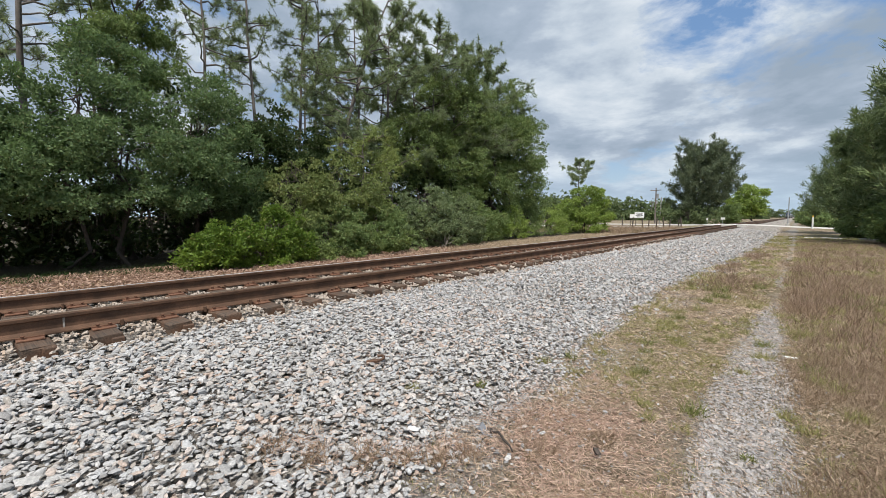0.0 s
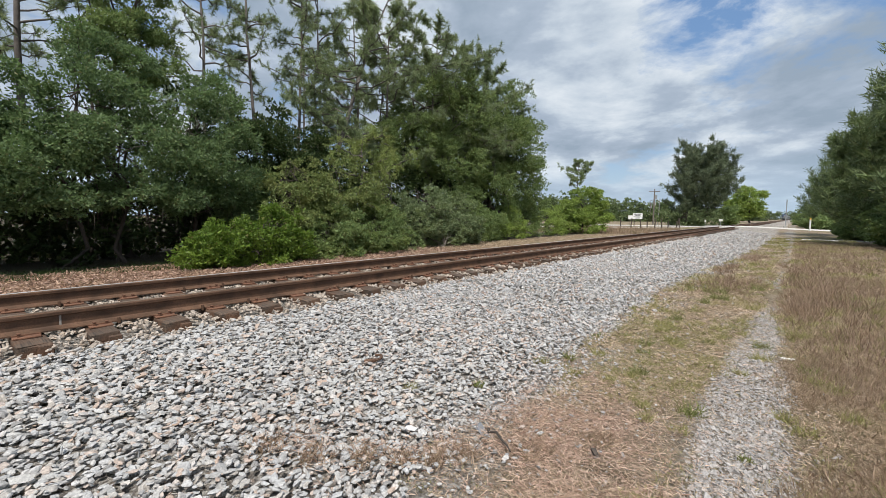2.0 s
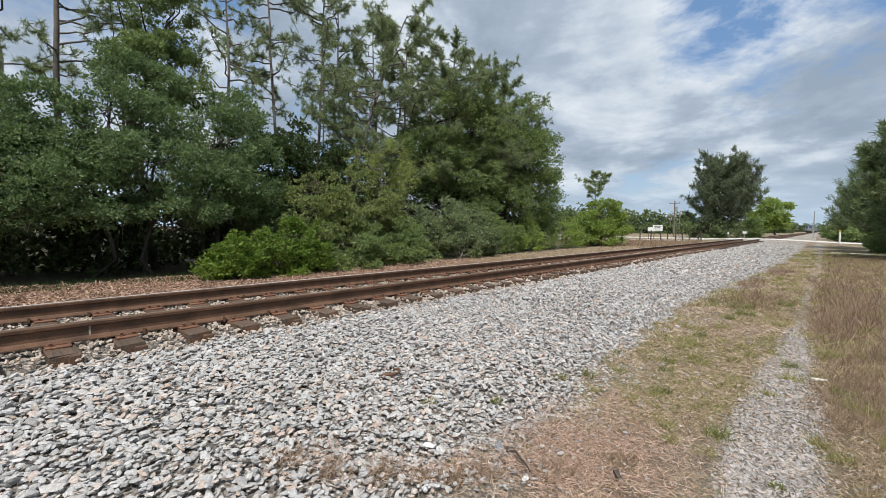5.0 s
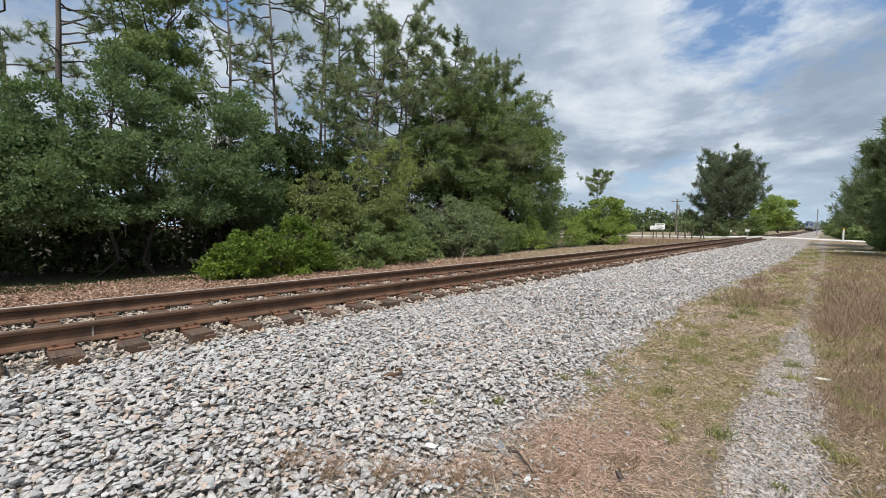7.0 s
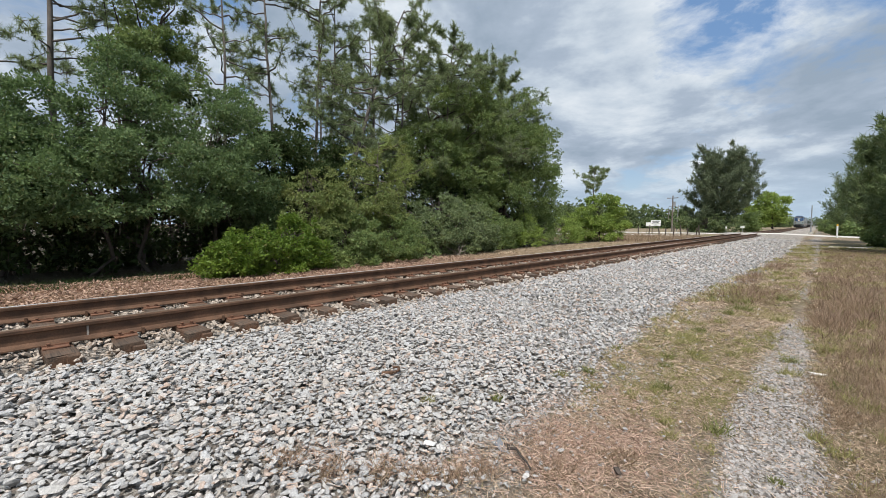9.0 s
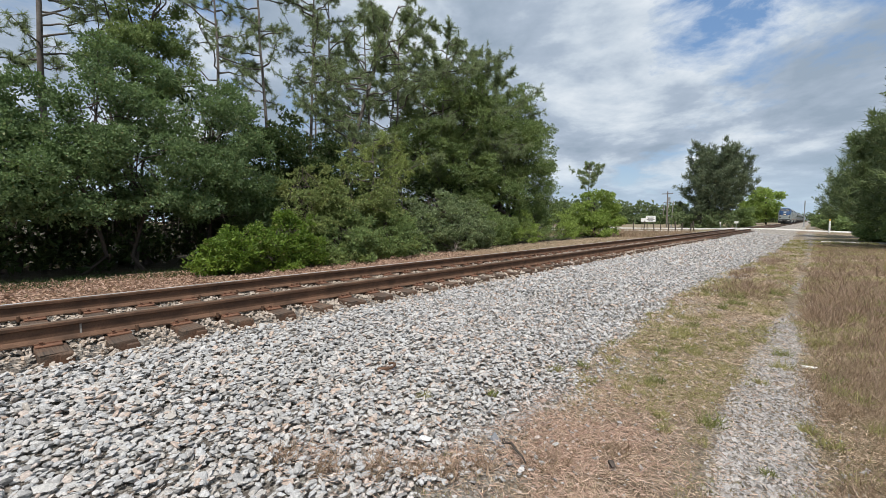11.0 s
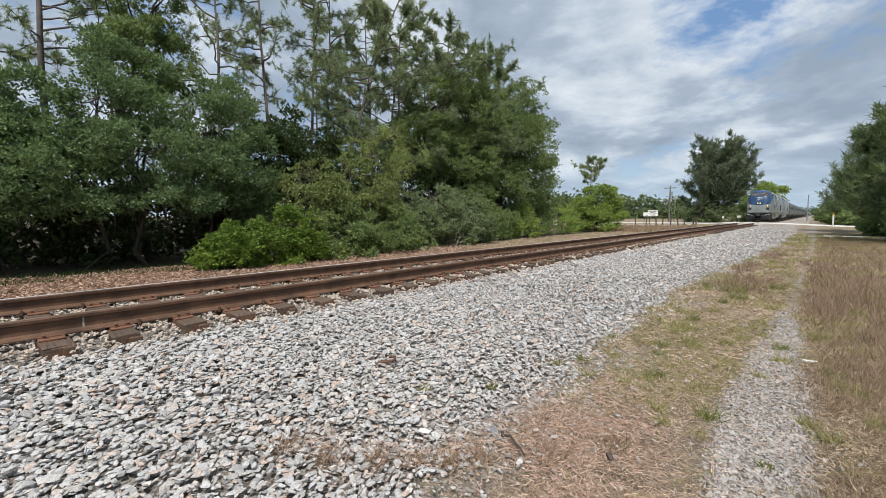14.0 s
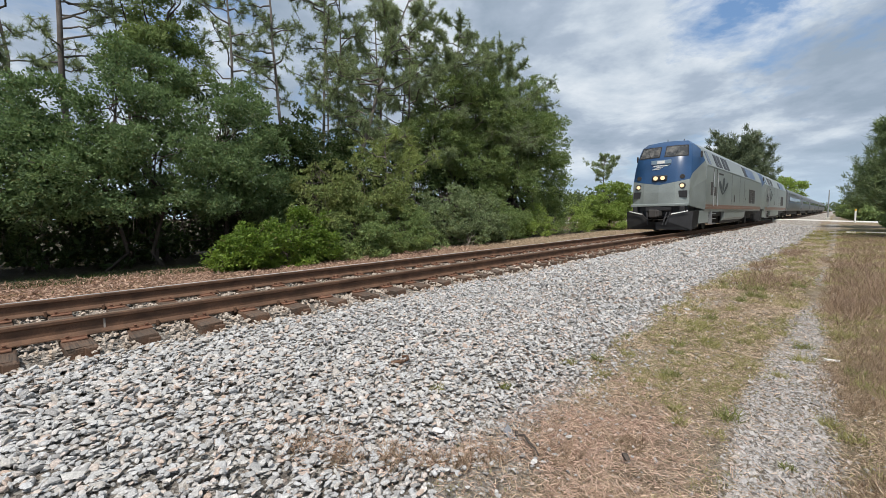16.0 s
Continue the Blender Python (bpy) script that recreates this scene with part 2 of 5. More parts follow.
# ---- mesh helpers ----
def quick_mesh(name, verts, faces):
    """A mesh from arrays: verts (n, 3), faces (m, k) of one size k."""
    me = bpy.data.meshes.new(name)
    verts, faces = np.asarray(verts, np.float32), np.asarray(faces, np.int32)
    m, k = faces.shape
    me.vertices.add(len(verts))
    me.vertices.foreach_set("co", verts.ravel())
    me.loops.add(m * k)
    me.loops.foreach_set("vertex_index", faces.ravel())
    me.polygons.add(m)
    me.polygons.foreach_set("loop_start", np.arange(0, m * k, k, dtype=np.int32))
    me.update(calc_edges=True)
    me.shade_flat()
    return me


def part(name, data, mat, parent=None, label="", smooth=False):
    """Links a bmesh or a mesh as one object under a thing or a part."""
    if isinstance(data, bmesh.types.BMesh):
        me = bpy.data.meshes.new(name)
        data.to_mesh(me)
        data.free()
    else:
        me = data
    if mat is not None and not me.materials:
        me.materials.append(mat)
    if smooth:
        me.polygons.foreach_set("use_smooth", [True] * len(me.polygons))
    ob = new(name, me)
    if parent is not None:
        ob.parent = parent
    if label:
        tagged(ob, label)
    return ob


def box(bm, x0, x1, y0, y1, z0, z1, bevel=0.0):
    m = Matrix.Translation(((x0 + x1) / 2, (y0 + y1) / 2, (z0 + z1) / 2)) @ Matrix.Diagonal((abs(x1 - x0), abs(y1 - y0), abs(z1 - z0), 1))
    r = bmesh.ops.create_cube(bm, size=1, matrix=m)
    if bevel:
        edges = {e for v in r["verts"] for e in v.link_edges}
        bmesh.ops.bevel(bm, geom=list(edges), offset=bevel, segments=1, affect="EDGES", profile=0.5)
    return bm


def rod(bm, a, b, r0, r1=None, seg=8, caps=True):
    a, b = Vector(a), Vector(b)
    m = Matrix.Translation((a + b) / 2) @ (b - a).to_track_quat("Z", "Y").to_matrix().to_4x4()
    bmesh.ops.create_cone(bm, cap_ends=caps, segments=seg, radius1=r0, radius2=r0 if r1 is None else r1, depth=(b - a).length, matrix=m)
    return bm


def prism(bm, outline, y0, y1):
    """An outline of (x, z) pairs drawn out along y."""
    a = [bm.verts.new((x, y0, z)) for x, z in outline]
    b = [bm.verts.new((x, y1, z)) for x, z in outline]
    n = len(outline)
    for i in range(n):
        bm.faces.new((a[i], a[(i + 1) % n], b[(i + 1) % n], b[i]))
    bm.faces.new(a[::-1]), bm.faces.new(b)
    bmesh.ops.recalc_face_normals(bm, faces=bm.faces)
    return bm


def thing(name, m, label, category, group="", kind=""):
    ob = new(name)
    ob.matrix_world = m
    ob.empty_display_size = 0.2
    return tagged(ob, label, category, group, kind)


def unit(a):
    return a / np.maximum(np.linalg.norm(a, axis=-1, keepdims=True), 1e-9)


def blades(rng, root, way, length, width, fold=0.0):
    """One kite-shaped leaf or needle at each root: points of the way, with its length and width."""
    n = len(root)
    side = unit(np.cross(way, rng.normal(size=(n, 3))))
    length, width = np.broadcast_to(length, n)[:, None], np.broadcast_to(width, n)[:, None]
    lift = np.cross(way, side) * (width * fold)
    mid = root + way * length * 0.45
    v = np.stack([root, mid + side * width / 2 + lift, root + way * length, mid - side * width / 2 + lift], 1).reshape(-1, 3)
    return v, np.arange(4 * n).reshape(n, 4)


def needles(rng, root, way, length, width):
    """One slender three-cornered blade at each root."""
    n = len(root)
    side = unit(np.cross(way, rng.normal(size=(n, 3))))
    length, width = np.broadcast_to(length, n)[:, None], np.broadcast_to(width, n)[:, None]
    v = np.stack([root + side * width / 2, root - side * width / 2, root + way * length], 1).reshape(-1, 3)
    return v, np.arange(3 * n).reshape(n, 3)


def tube(points, radii, seg=6):
    """A tapering limb along points."""
    points, radii = np.asarray(points, float), np.asarray(radii, float)
    d = unit(np.gradient(points, axis=0))
    s = unit(np.cross(d, np.where(np.abs(d[:, 2:3]) > 0.9, [[1.0, 0.1, 0]], [[0, 0.1, 1.0]])))
    t = np.cross(d, s)
    a = np.linspace(0, 2 * np.pi, seg, endpoint=False)
    ring = points[:, None] + radii[:, None, None] * (np.cos(a)[None, :, None] * s[:, None] + np.sin(a)[None, :, None] * t[:, None])
    k = len(points)
    i, j = np.meshgrid(np.arange(k - 1), np.arange(seg), indexing="ij")
    f = np.stack([i * seg + j, i * seg + (j + 1) % seg, (i + 1) * seg + (j + 1) % seg, (i + 1) * seg + j], -1).reshape(-1, 4)
    return ring.reshape(-1, 3), f


def merge(pieces):
    vs, fs, k = [], [], 0
    for v, f in pieces:
        vs.append(v), fs.append(f + k)
        k += len(v)
    return np.concatenate(vs), np.concatenate(fs)


# ---- ground and ballast ----
TIE_STEP, TIE_0 = 0.535, 0.335
RAIL_X, TRACK_X, RAIL_Z = (-5.33, -6.835), -6.08, 0.53
PROFILE_X = [-3000, -60, -14, -10.2, -8.9, -7.9, -4.95, -4.72, -1.75, -0.6, 4, 60, 3000]
PROFILE_Z = [-0.3, -0.1, 0.02, 0.05, 0.08, 0.298, 0.292, 0.225, 0.02, 0.0, 0.0, -0.1, -0.3]


def height(x, y):
    return np.interp(x, PROFILE_X, PROFILE_Z)


def wobble(x, y):
    return 0.025 * np.sin(x * 1.7 + y * 0.9) * np.sin(y * 1.3 - x * 0.6) + 0.02 * np.sin(3.1 * x - 2.2 * y)


def build_ground():
    xs = np.unique(np.concatenate([[-3000, -1000, -300, -120, -60, -40], np.arange(-30, 12, 0.3), [14, 20, 30, 60, 120, 300, 1000, 3000]]))
    ys = np.unique(np.concatenate([[-3000, -800, -200, -60, -20], np.arange(-8, 30, 0.4), np.arange(30, 80, 2), [90, 110, 140, 200, 300, 500, 900, 1800, 3500]]))
    gx, gy = np.meshgrid(xs, ys, indexing="ij")
    gz = height(gx, gy) + np.where(np.abs(gx) < 30, wobble(gx, gy) * np.interp(gx, [-30, -10, -7.9, -4.7, -1.6, 0], [1, 0.8, 0, 0, 0.6, 1]), 0) - np.where((gx > -8.3) & (gx < -1.7), 0.03, 0)
    a, b = len(xs), len(ys)
    i, j = np.meshgrid(np.arange(a - 1), np.arange(b - 1), indexing="ij")
    f = np.stack([i * b + j, (i + 1) * b + j, (i + 1) * b + j + 1, i * b + j + 1], -1).reshape(-1, 4)
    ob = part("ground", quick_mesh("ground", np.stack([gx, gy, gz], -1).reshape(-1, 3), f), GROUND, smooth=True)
    tagged(ob, "dry sandy ground with straw, leaf litter and thin grass", "ground", kind="structure")


CUBE = np.array([(x, y, z) for x in (-1, 1) for y in (-1, 1) for z in (-1, 1)], float)
CUBE_F = np.array([(0, 1, 3, 2), (4, 6, 7, 5), (0, 4, 5, 1), (2, 3, 7, 6), (0, 2, 6, 4), (1, 5, 7, 3)])


GOLD = (1 + 5 ** 0.5) / 2
ICO = unit(np.array([(-1, GOLD, 0), (1, GOLD, 0), (-1, -GOLD, 0), (1, -GOLD, 0), (0, -1, GOLD), (0, 1, GOLD), (0, -1, -GOLD), (0, 1, -GOLD), (GOLD, 0, -1), (GOLD, 0, 1), (-GOLD, 0, -1), (-GOLD, 0, 1)]))
ICO_F = np.array([(0, 11, 5), (0, 5, 1), (0, 1, 7), (0, 7, 10), (0, 10, 11), (1, 5, 9), (5, 11, 4), (11, 10, 2), (10, 7, 6), (7, 1, 8), (3, 9, 4), (3, 4, 2), (3, 2, 6), (3, 6, 8), (3, 8, 9), (4, 9, 5), (2, 4, 11), (6, 2, 10), (8, 6, 7), (9, 8, 1)])


def pebbles(rng, x, y, z, size):
    """Crushed stones with worn corners, lying mostly flat."""
    n = len(x)
    v = ICO[None] * rng.uniform(0.68, 1.26, (n, 12, 1)) * np.stack([rng.uniform(0.85, 1.5, n), rng.uniform(0.6, 1.05, n), rng.uniform(0.26, 0.52, n)], -1)[:, None] * 1.12
    return turned(rng, v, ICO_F, x, y, z, size, 0.17)


def turned(rng, v, faces, x, y, z, size, tilt):
    n, k = v.shape[:2]
    w, a, b, c = unit(rng.normal(size=(n, 4)) * np.array([1.0, tilt, tilt, 1.0])).T
    r = np.stack([np.stack([1 - 2 * (b * b + c * c), 2 * (a * b - c * w), 2 * (a * c + b * w)], -1), np.stack([2 * (a * b + c * w), 1 - 2 * (a * a + c * c), 2 * (b * c - a * w)], -1), np.stack([2 * (a * c - b * w), 2 * (b * c + a * w), 1 - 2 * (a * a + b * b)], -1)], 1)
    v = np.einsum("nij,nkj->nki", r, v) * (size / 2)[:, None, None] + np.stack([x, y, z], -1)[:, None]
    f = faces[None] + k * np.arange(n)[:, None, None]
    return v.reshape(-1, 3), f.reshape(-1, faces.shape[1])


def stones(rng, x, y, z, size):
    """Crushed stones: broken blocks, each turned its own way."""
    n = len(x)
    v = CUBE[None] * (1 + rng.uniform(-0.6, 0.2, (n, 8, 3)))
    v *= np.stack([rng.uniform(0.8, 1.5, n), rng.uniform(0.55, 1.05, n), rng.uniform(0.25, 0.6, n)], -1)[:, None]
    return turned(rng, v, CUBE_F, x, y, z, size, 0.28)


def spread(rng, x0, x1, y0, y1, per_m2):
    n = int((x1 - x0) * (y1 - y0) * per_m2)
    return rng.uniform(x0, x1, n), rng.uniform(y0, y1, n)


def foot(y):
    """Where the shoulder of stones thins out into the grass."""
    return np.interp(y, [0, 1.6, 2.1, 2.8, 4.5, 6.0, 8.5, 12, 17, 24, 40], [-1.5, -1.45, -1.58, -1.42, -1.72, -1.76, -1.9, -1.82, -1.53, -1.2, -1.2]) + 0.07 * np.sin(y * 2.7) + 0.05 * np.sin(y * 6.1)


def in_track(x, y):
    """1 in the worn wheel track of bare gravel, falling to 0 beside it."""
    mid = np.interp(y, [0, 2.5, 4.2, 6.6, 8, 30], [-0.16, -0.17, -0.22, -0.25, -0.24, -0.1]) + 0.04 * np.sin(y * 3.1)
    half = np.interp(y, [0, 2.5, 4.2, 6.6, 8, 30], [0.24, 0.22, 0.24, 0.14, 0.07, 0.05])
    return np.clip((half + 0.10 - np.abs(x - mid)) / 0.12, 0, 1)


def build_ballast():
    rng = np.random.default_rng(5)
    near, rest = [], []
    for y0, y1, dens, s0, s1 in ((-6, -0.8, 150, 0.04, 0.08), (-0.8, 4.6, 1150, 0.025, 0.057), (4.6, 6, 1000, 0.024, 0.054), (6, 14, 440, 0.030, 0.066), (14, 30, 110, 0.05, 0.10), (30, 60, 30, 0.07, 0.13)):
        x, y = spread(rng, -4.80, -0.7, y0, y1, dens)
        edge = foot(y)
        keep = (x < edge) | (rng.random(len(x)) < 0.5 * np.exp(-(x - edge) * 3.0))
        x, y = x[keep], y[keep]
        size = rng.uniform(s0, s1, len(x)) * np.where(rng.random(len(x)) < 0.07, 1.45, 1) * np.interp(x, [-4, -2.2, -1.4, -1.0], [1.0, 0.86, 0.7, 0.45])
        z = height(x, y) + rng.uniform(-0.016, 0.024, len(x))
        if y0 == -0.8:
            near.append(pebbles(rng, x, y, z, size))
        else:
            rest.append(stones(rng, x, y, z, size))
    ob = part("ballast", quick_mesh("ballast", *merge(near)), STONE)
    tagged(ob, "pale grey crushed stone ballast sloping down from the track", "gravel", kind="stuff")
    ob = part("ballast", quick_mesh("ballast", *merge(rest)), STONE)
    tagged(ob, "pale grey crushed stone ballast along the track", "gravel", kind="stuff")
    sets = []
    for y0, y1, dens in ((-1.5, 8, 430), (8, 30, 70)):
        x, y = spread(rng, -7.9, -4.72, y0, y1, dens)
        size = rng.uniform(0.024, 0.05, len(x)) * (1 if y0 < 0 else 1.7)
        near_tie = np.abs((y - TIE_0 + TIE_STEP / 2) % TIE_STEP - TIE_STEP / 2)
        keep = (near_tie > 0.125) | (x > -4.84) | (x < -7.3)
        x, y, size, near_tie = x[keep], y[keep], size[keep], near_tie[keep]
        z = np.where(x > -4.93, height(x, y) + 0.012, np.where(near_tie > 0.15, 0.32, 0.308))
        sets.append(stones(rng, x, y, z + rng.uniform(-0.02, 0.015, len(x)), size))
    x, y = spread(rng, -9.2, -7.8, -1, 20, 90)
    sets.append(stones(rng, x, y, height(x, y) + rng.uniform(-0.01, 0.02, len(x)), rng.uniform(0.03, 0.06, len(x))))
    ob = part("crib_ballast", quick_mesh("crib_ballast", *merge(sets)), CRIB)
    tagged(ob, "rust-stained stones packed between the wooden ties", "gravel", kind="stuff")
    # gravel in the worn wheel track
    x, y = spread(rng, -1.8, 0.3, 1.2, 9, 3900)
    keep = rng.random(len(x)) < np.maximum(in_track(x, y) ** 1.6, 0.06) * np.clip(1.35 - 0.12 * y, 0.2, 1)
    x, y = x[keep], y[keep]
    size = rng.uniform(0.010, 0.026, len(x)) * np.where(rng.random(len(x)) < 0.08, 1.7, 1)
    ob = part("path_gravel", quick_mesh("path_gravel", *stones(rng, x, y, height(x, y) + wobble(x, y) + 0.004, size)), PATH_STONE)
    tagged(ob, "small grey gravel bedded in a worn wheel track", "gravel", kind="stuff")


# ---- track ----
RAIL_OUT = [(-0.076, 0), (0.076, 0), (0.076, 0.011), (0.030, 0.024), (0.009, 0.040), (0.009, 0.128), (0.034, 0.140), (0.037, 0.168), (0.030, 0.179), (-0.030, 0.179), (-0.037, 0.168), (-0.034, 0.140), (-0.009, 0.128), (-0.009, 0.040), (-0.030, 0.024), (-0.076, 0.011)]


def build_track():
    track = thing("railroad_track", Matrix(), "single railroad track with rusty steel rails on wooden ties", "railroad track", kind="structure")
    base = RAIL_Z - 0.179
    for x in RAIL_X:
        bm = bmesh.new()
        y = -14.0
        while y < 700:
            n = min(700, y + (11.9 if y < 60 else 120))
            prism(bm, [(x + a, base + b) for a, b in RAIL_OUT], y, n - (0.006 if y < 60 else 0))
            y = n
        rail = part("rail", bm, RUST, track, "rust-brown steel rail")
        # only the far head takes the highlight colour, the near one stays brown
        part("running_surface", box(bmesh.new(), x - 0.027, x + 0.024, -14, 700, RAIL_Z - 0.004, RAIL_Z + 0.0025), DULL if x == RAIL_X[0] else HEAD_GLINT, rail, "worn rail head")
        if x == RAIL_X[0]:
            part("weld_band", box(bmesh.new(), x - 0.014, x + 0.0145, 0.565, 0.582, base + 0.03, base + 0.14, 0.003), WELD, rail, "pale weld mark on the rail web")
    rng = random.Random(3)
    tie_mesh = []
    for k in range(6):
        bm = bmesh.new()
        box(bm, -1.225, 1.225, -0.115, 0.115, -0.17, 0.0, 0.012)
        bmesh.ops.subdivide_edges(bm, edges=[e for e in bm.edges if e.calc_length() > 1], cuts=7)
        for v in bm.verts:
            v.co += Vector((rng.uniform(-1, 1) * 0.012, rng.uniform(-1, 1) * 0.008, rng.uniform(-1, 0.6) * 0.008))
        if k in (0, 3, 4):  # split end
            box(bm, 1.02, 1.235 + 0.02 * k / 4, 0.02, 0.125, -0.17, -0.016 - 0.004 * k, 0.008)
        me = bpy.data.meshes.new("tie")
        bm.to_mesh(me)
        bm.free()
        me.materials.append(TIE)
        tie_mesh.append(me)
    bm = bmesh.new()
    box(bm, -0.17, 0.17, -0.095, 0.095, 0.0, 0.017, 0.004)
    box(bm, 0.078, 0.094, -0.095, 0.095, 0.015, 0.028)
    box(bm, -0.094, -0.078, -0.095, 0.095, 0.015, 0.028)
    plate_mesh = bpy.data.meshes.new("tie_plate")
    bm.to_mesh(plate_mesh), bm.free()
    plate_mesh.materials.append(PLATE)
    bm = bmesh.new()
    box(bm, -0.011, 0.011, -0.011, 0.011, -0.02, 0.018)
    box(bm, -0.02, 0.016, -0.016, 0.016, 0.016, 0.030, 0.004)
    spike_mesh = bpy.data.meshes.new("spike")
    bm.to_mesh(spike_mesh), bm.free()
    spike_mesh.materials.append(PLATE)
    for k in range(-4, 62):
        y = TIE_0 + TIE_STEP * k + rng.uniform(-0.025, 0.025)
        tie = part("tie", tie_mesh[rng.randrange(6)], None, track)
        tie.matrix_basis = pose(TRACK_X + rng.uniform(-0.05, 0.05), y, base - 0.017, rng.uniform(-0.6, 0.6), 0, rng.uniform(-1.2, 1.2))
        for x in RAIL_X:
            plate = part("tie_plate", plate_mesh, None, tie, "rusted steel tie plate")
            plate.matrix_basis = tie.matrix_basis.inverted() @ pose(x, y, base - 0.0165)
            if k < 32:
                for dx, dy in ((0.125, -0.05), (0.10, 0.05), (-0.125, 0.05), (-0.10, -0.05)):
                    if rng.random() < 0.85:
                        spike = part("spike", spike_mesh, None, tie, "rusty rail spike")
                        spike.matrix_basis = tie.matrix_basis.inverted() @ pose(x + dx, y + dy, base + 0.002 + rng.uniform(0, 0.012), rz=0 if dx > 0 else 180)
    far = []
    for k in range(62, 1300):
        y = TIE_0 + TIE_STEP * k
        far.append((CUBE * np.array([1.225, 0.115, 0.085]) + np.array([TRACK_X, y, base - 0.017 - 0.085]), CUBE_F))
    tagged(part("distant_ties", quick_mesh("distant_ties", *merge(far)), TIE, track), kind="stuff")
    # anchors clipped on the rails beside the ties
    bm = bmesh.new()
    box(bm, -0.085, 0.085, -0.012, 0.012, -0.022, -0.004)
    box(bm, 0.06, 0.088, -0.014, 0.014, -0.02, 0.045, 0.004)
    anchor_mesh = bpy.data.meshes.new("rail_anchor")
    bm.to_mesh(anchor_mesh), bm.free()
    anchor_mesh.materials.append(RUST)
    for k in range(-1, 26):
        for x in RAIL_X:
            if (k % 3 != 2) and rng.random() < 0.8:
                a = part("rail_anchor", anchor_mesh, None, track, "rusty clip on the rail foot")
                a.matrix_basis = pose(x, TIE_0 + TIE_STEP * k + rng.choice((-0.14, 0.14)), base)


# ---- trees ----
def limb_points(rng, a, b, sag=0.15, k=7):
    t = np.linspace(0, 1, k)[:, None]
    a, b = np.asarray(a, float), np.asarray(b, float)
    p = a + (b - a) * t
    bend = rng.normal(size=(k, 3)) * np.linalg.norm(b - a) * 0.035
    bend[0] = bend[-1] = 0
    p += bend
    p[:, 2] += sag * np.sin(t[:, 0] * np.pi) * np.linalg.norm(b - a) * 0.3
    return p


def crown_leaves(rng, blobs, count, clump, leaf, width, up=0.35, face=0.0):
    """Leaves in sprays on boughs that fill blobs (x, y, z, rx, ry, rz), with gaps between. face: thins the side turned from the track."""
    blobs = np.asarray(blobs, float)
    boughs = []
    for b in blobs:
        mean = (b[3] * b[4] * b[5]) ** (1 / 3)
        k = int(10 + 7 * mean ** 1.6) if mean < 4 else 46
        d = unit(rng.normal(size=(k, 3)))
        r = rng.uniform(0.5, 1.04, k)
        c = b[:3] + d * r[:, None] * b[3:6]
        s = np.clip(mean, 0.5, 6) * rng.uniform(0.17, 0.36, k) + 0.08
        if face:
            keep = (c[:, 0] - b[0] > -0.3 * b[3]) | (rng.random(k) < 0.35)
            c, s, d = c[keep], s[keep], d[keep]
        boughs.append(np.concatenate([c, s[:, None], d], 1))
    boughs = np.concatenate(boughs)
    vol = boughs[:, 3] ** 1.9
    per = 13 if leaf < 0.25 else 7
    nc = max(4, count // per)
    which = rng.choice(len(boughs), nc, p=vol / vol.sum())
    d = unit(rng.normal(size=(nc, 3)) + boughs[which, 4:7] * 0.7)
    c = boughs[which, :3] + d * (rng.random(nc) ** 0.4 * boughs[which, 3])[:, None] * np.array([1.15, 1.15, 0.75])
    size = clump * (0.62 if leaf < 0.25 else 0.8) * rng.uniform(0.35, 1.25, nc)
    idx = np.repeat(np.arange(nc), per)
    q = unit(rng.normal(size=(len(idx), 3)) + 0.3 * d[idx])
    root = c[idx] + q * (rng.random(len(idx)) ** 0.6 * size[idx])[:, None] * np.array([1, 1, 0.5])
    way = unit(q * 0.6 + rng.normal(size=q.shape) * 0.6 + np.array([0, 0, up - 0.2]) + d[idx] * 0.4)
    long, wide = leaf * rng.uniform(0.6, 1.35, len(idx)), width * rng.uniform(0.6, 1.3, len(idx))
    return (blades(rng, root, way, long, wide, 0.25) if leaf < 0.25 else needles(rng, root, way, long, wide)), boughs[:, :3]


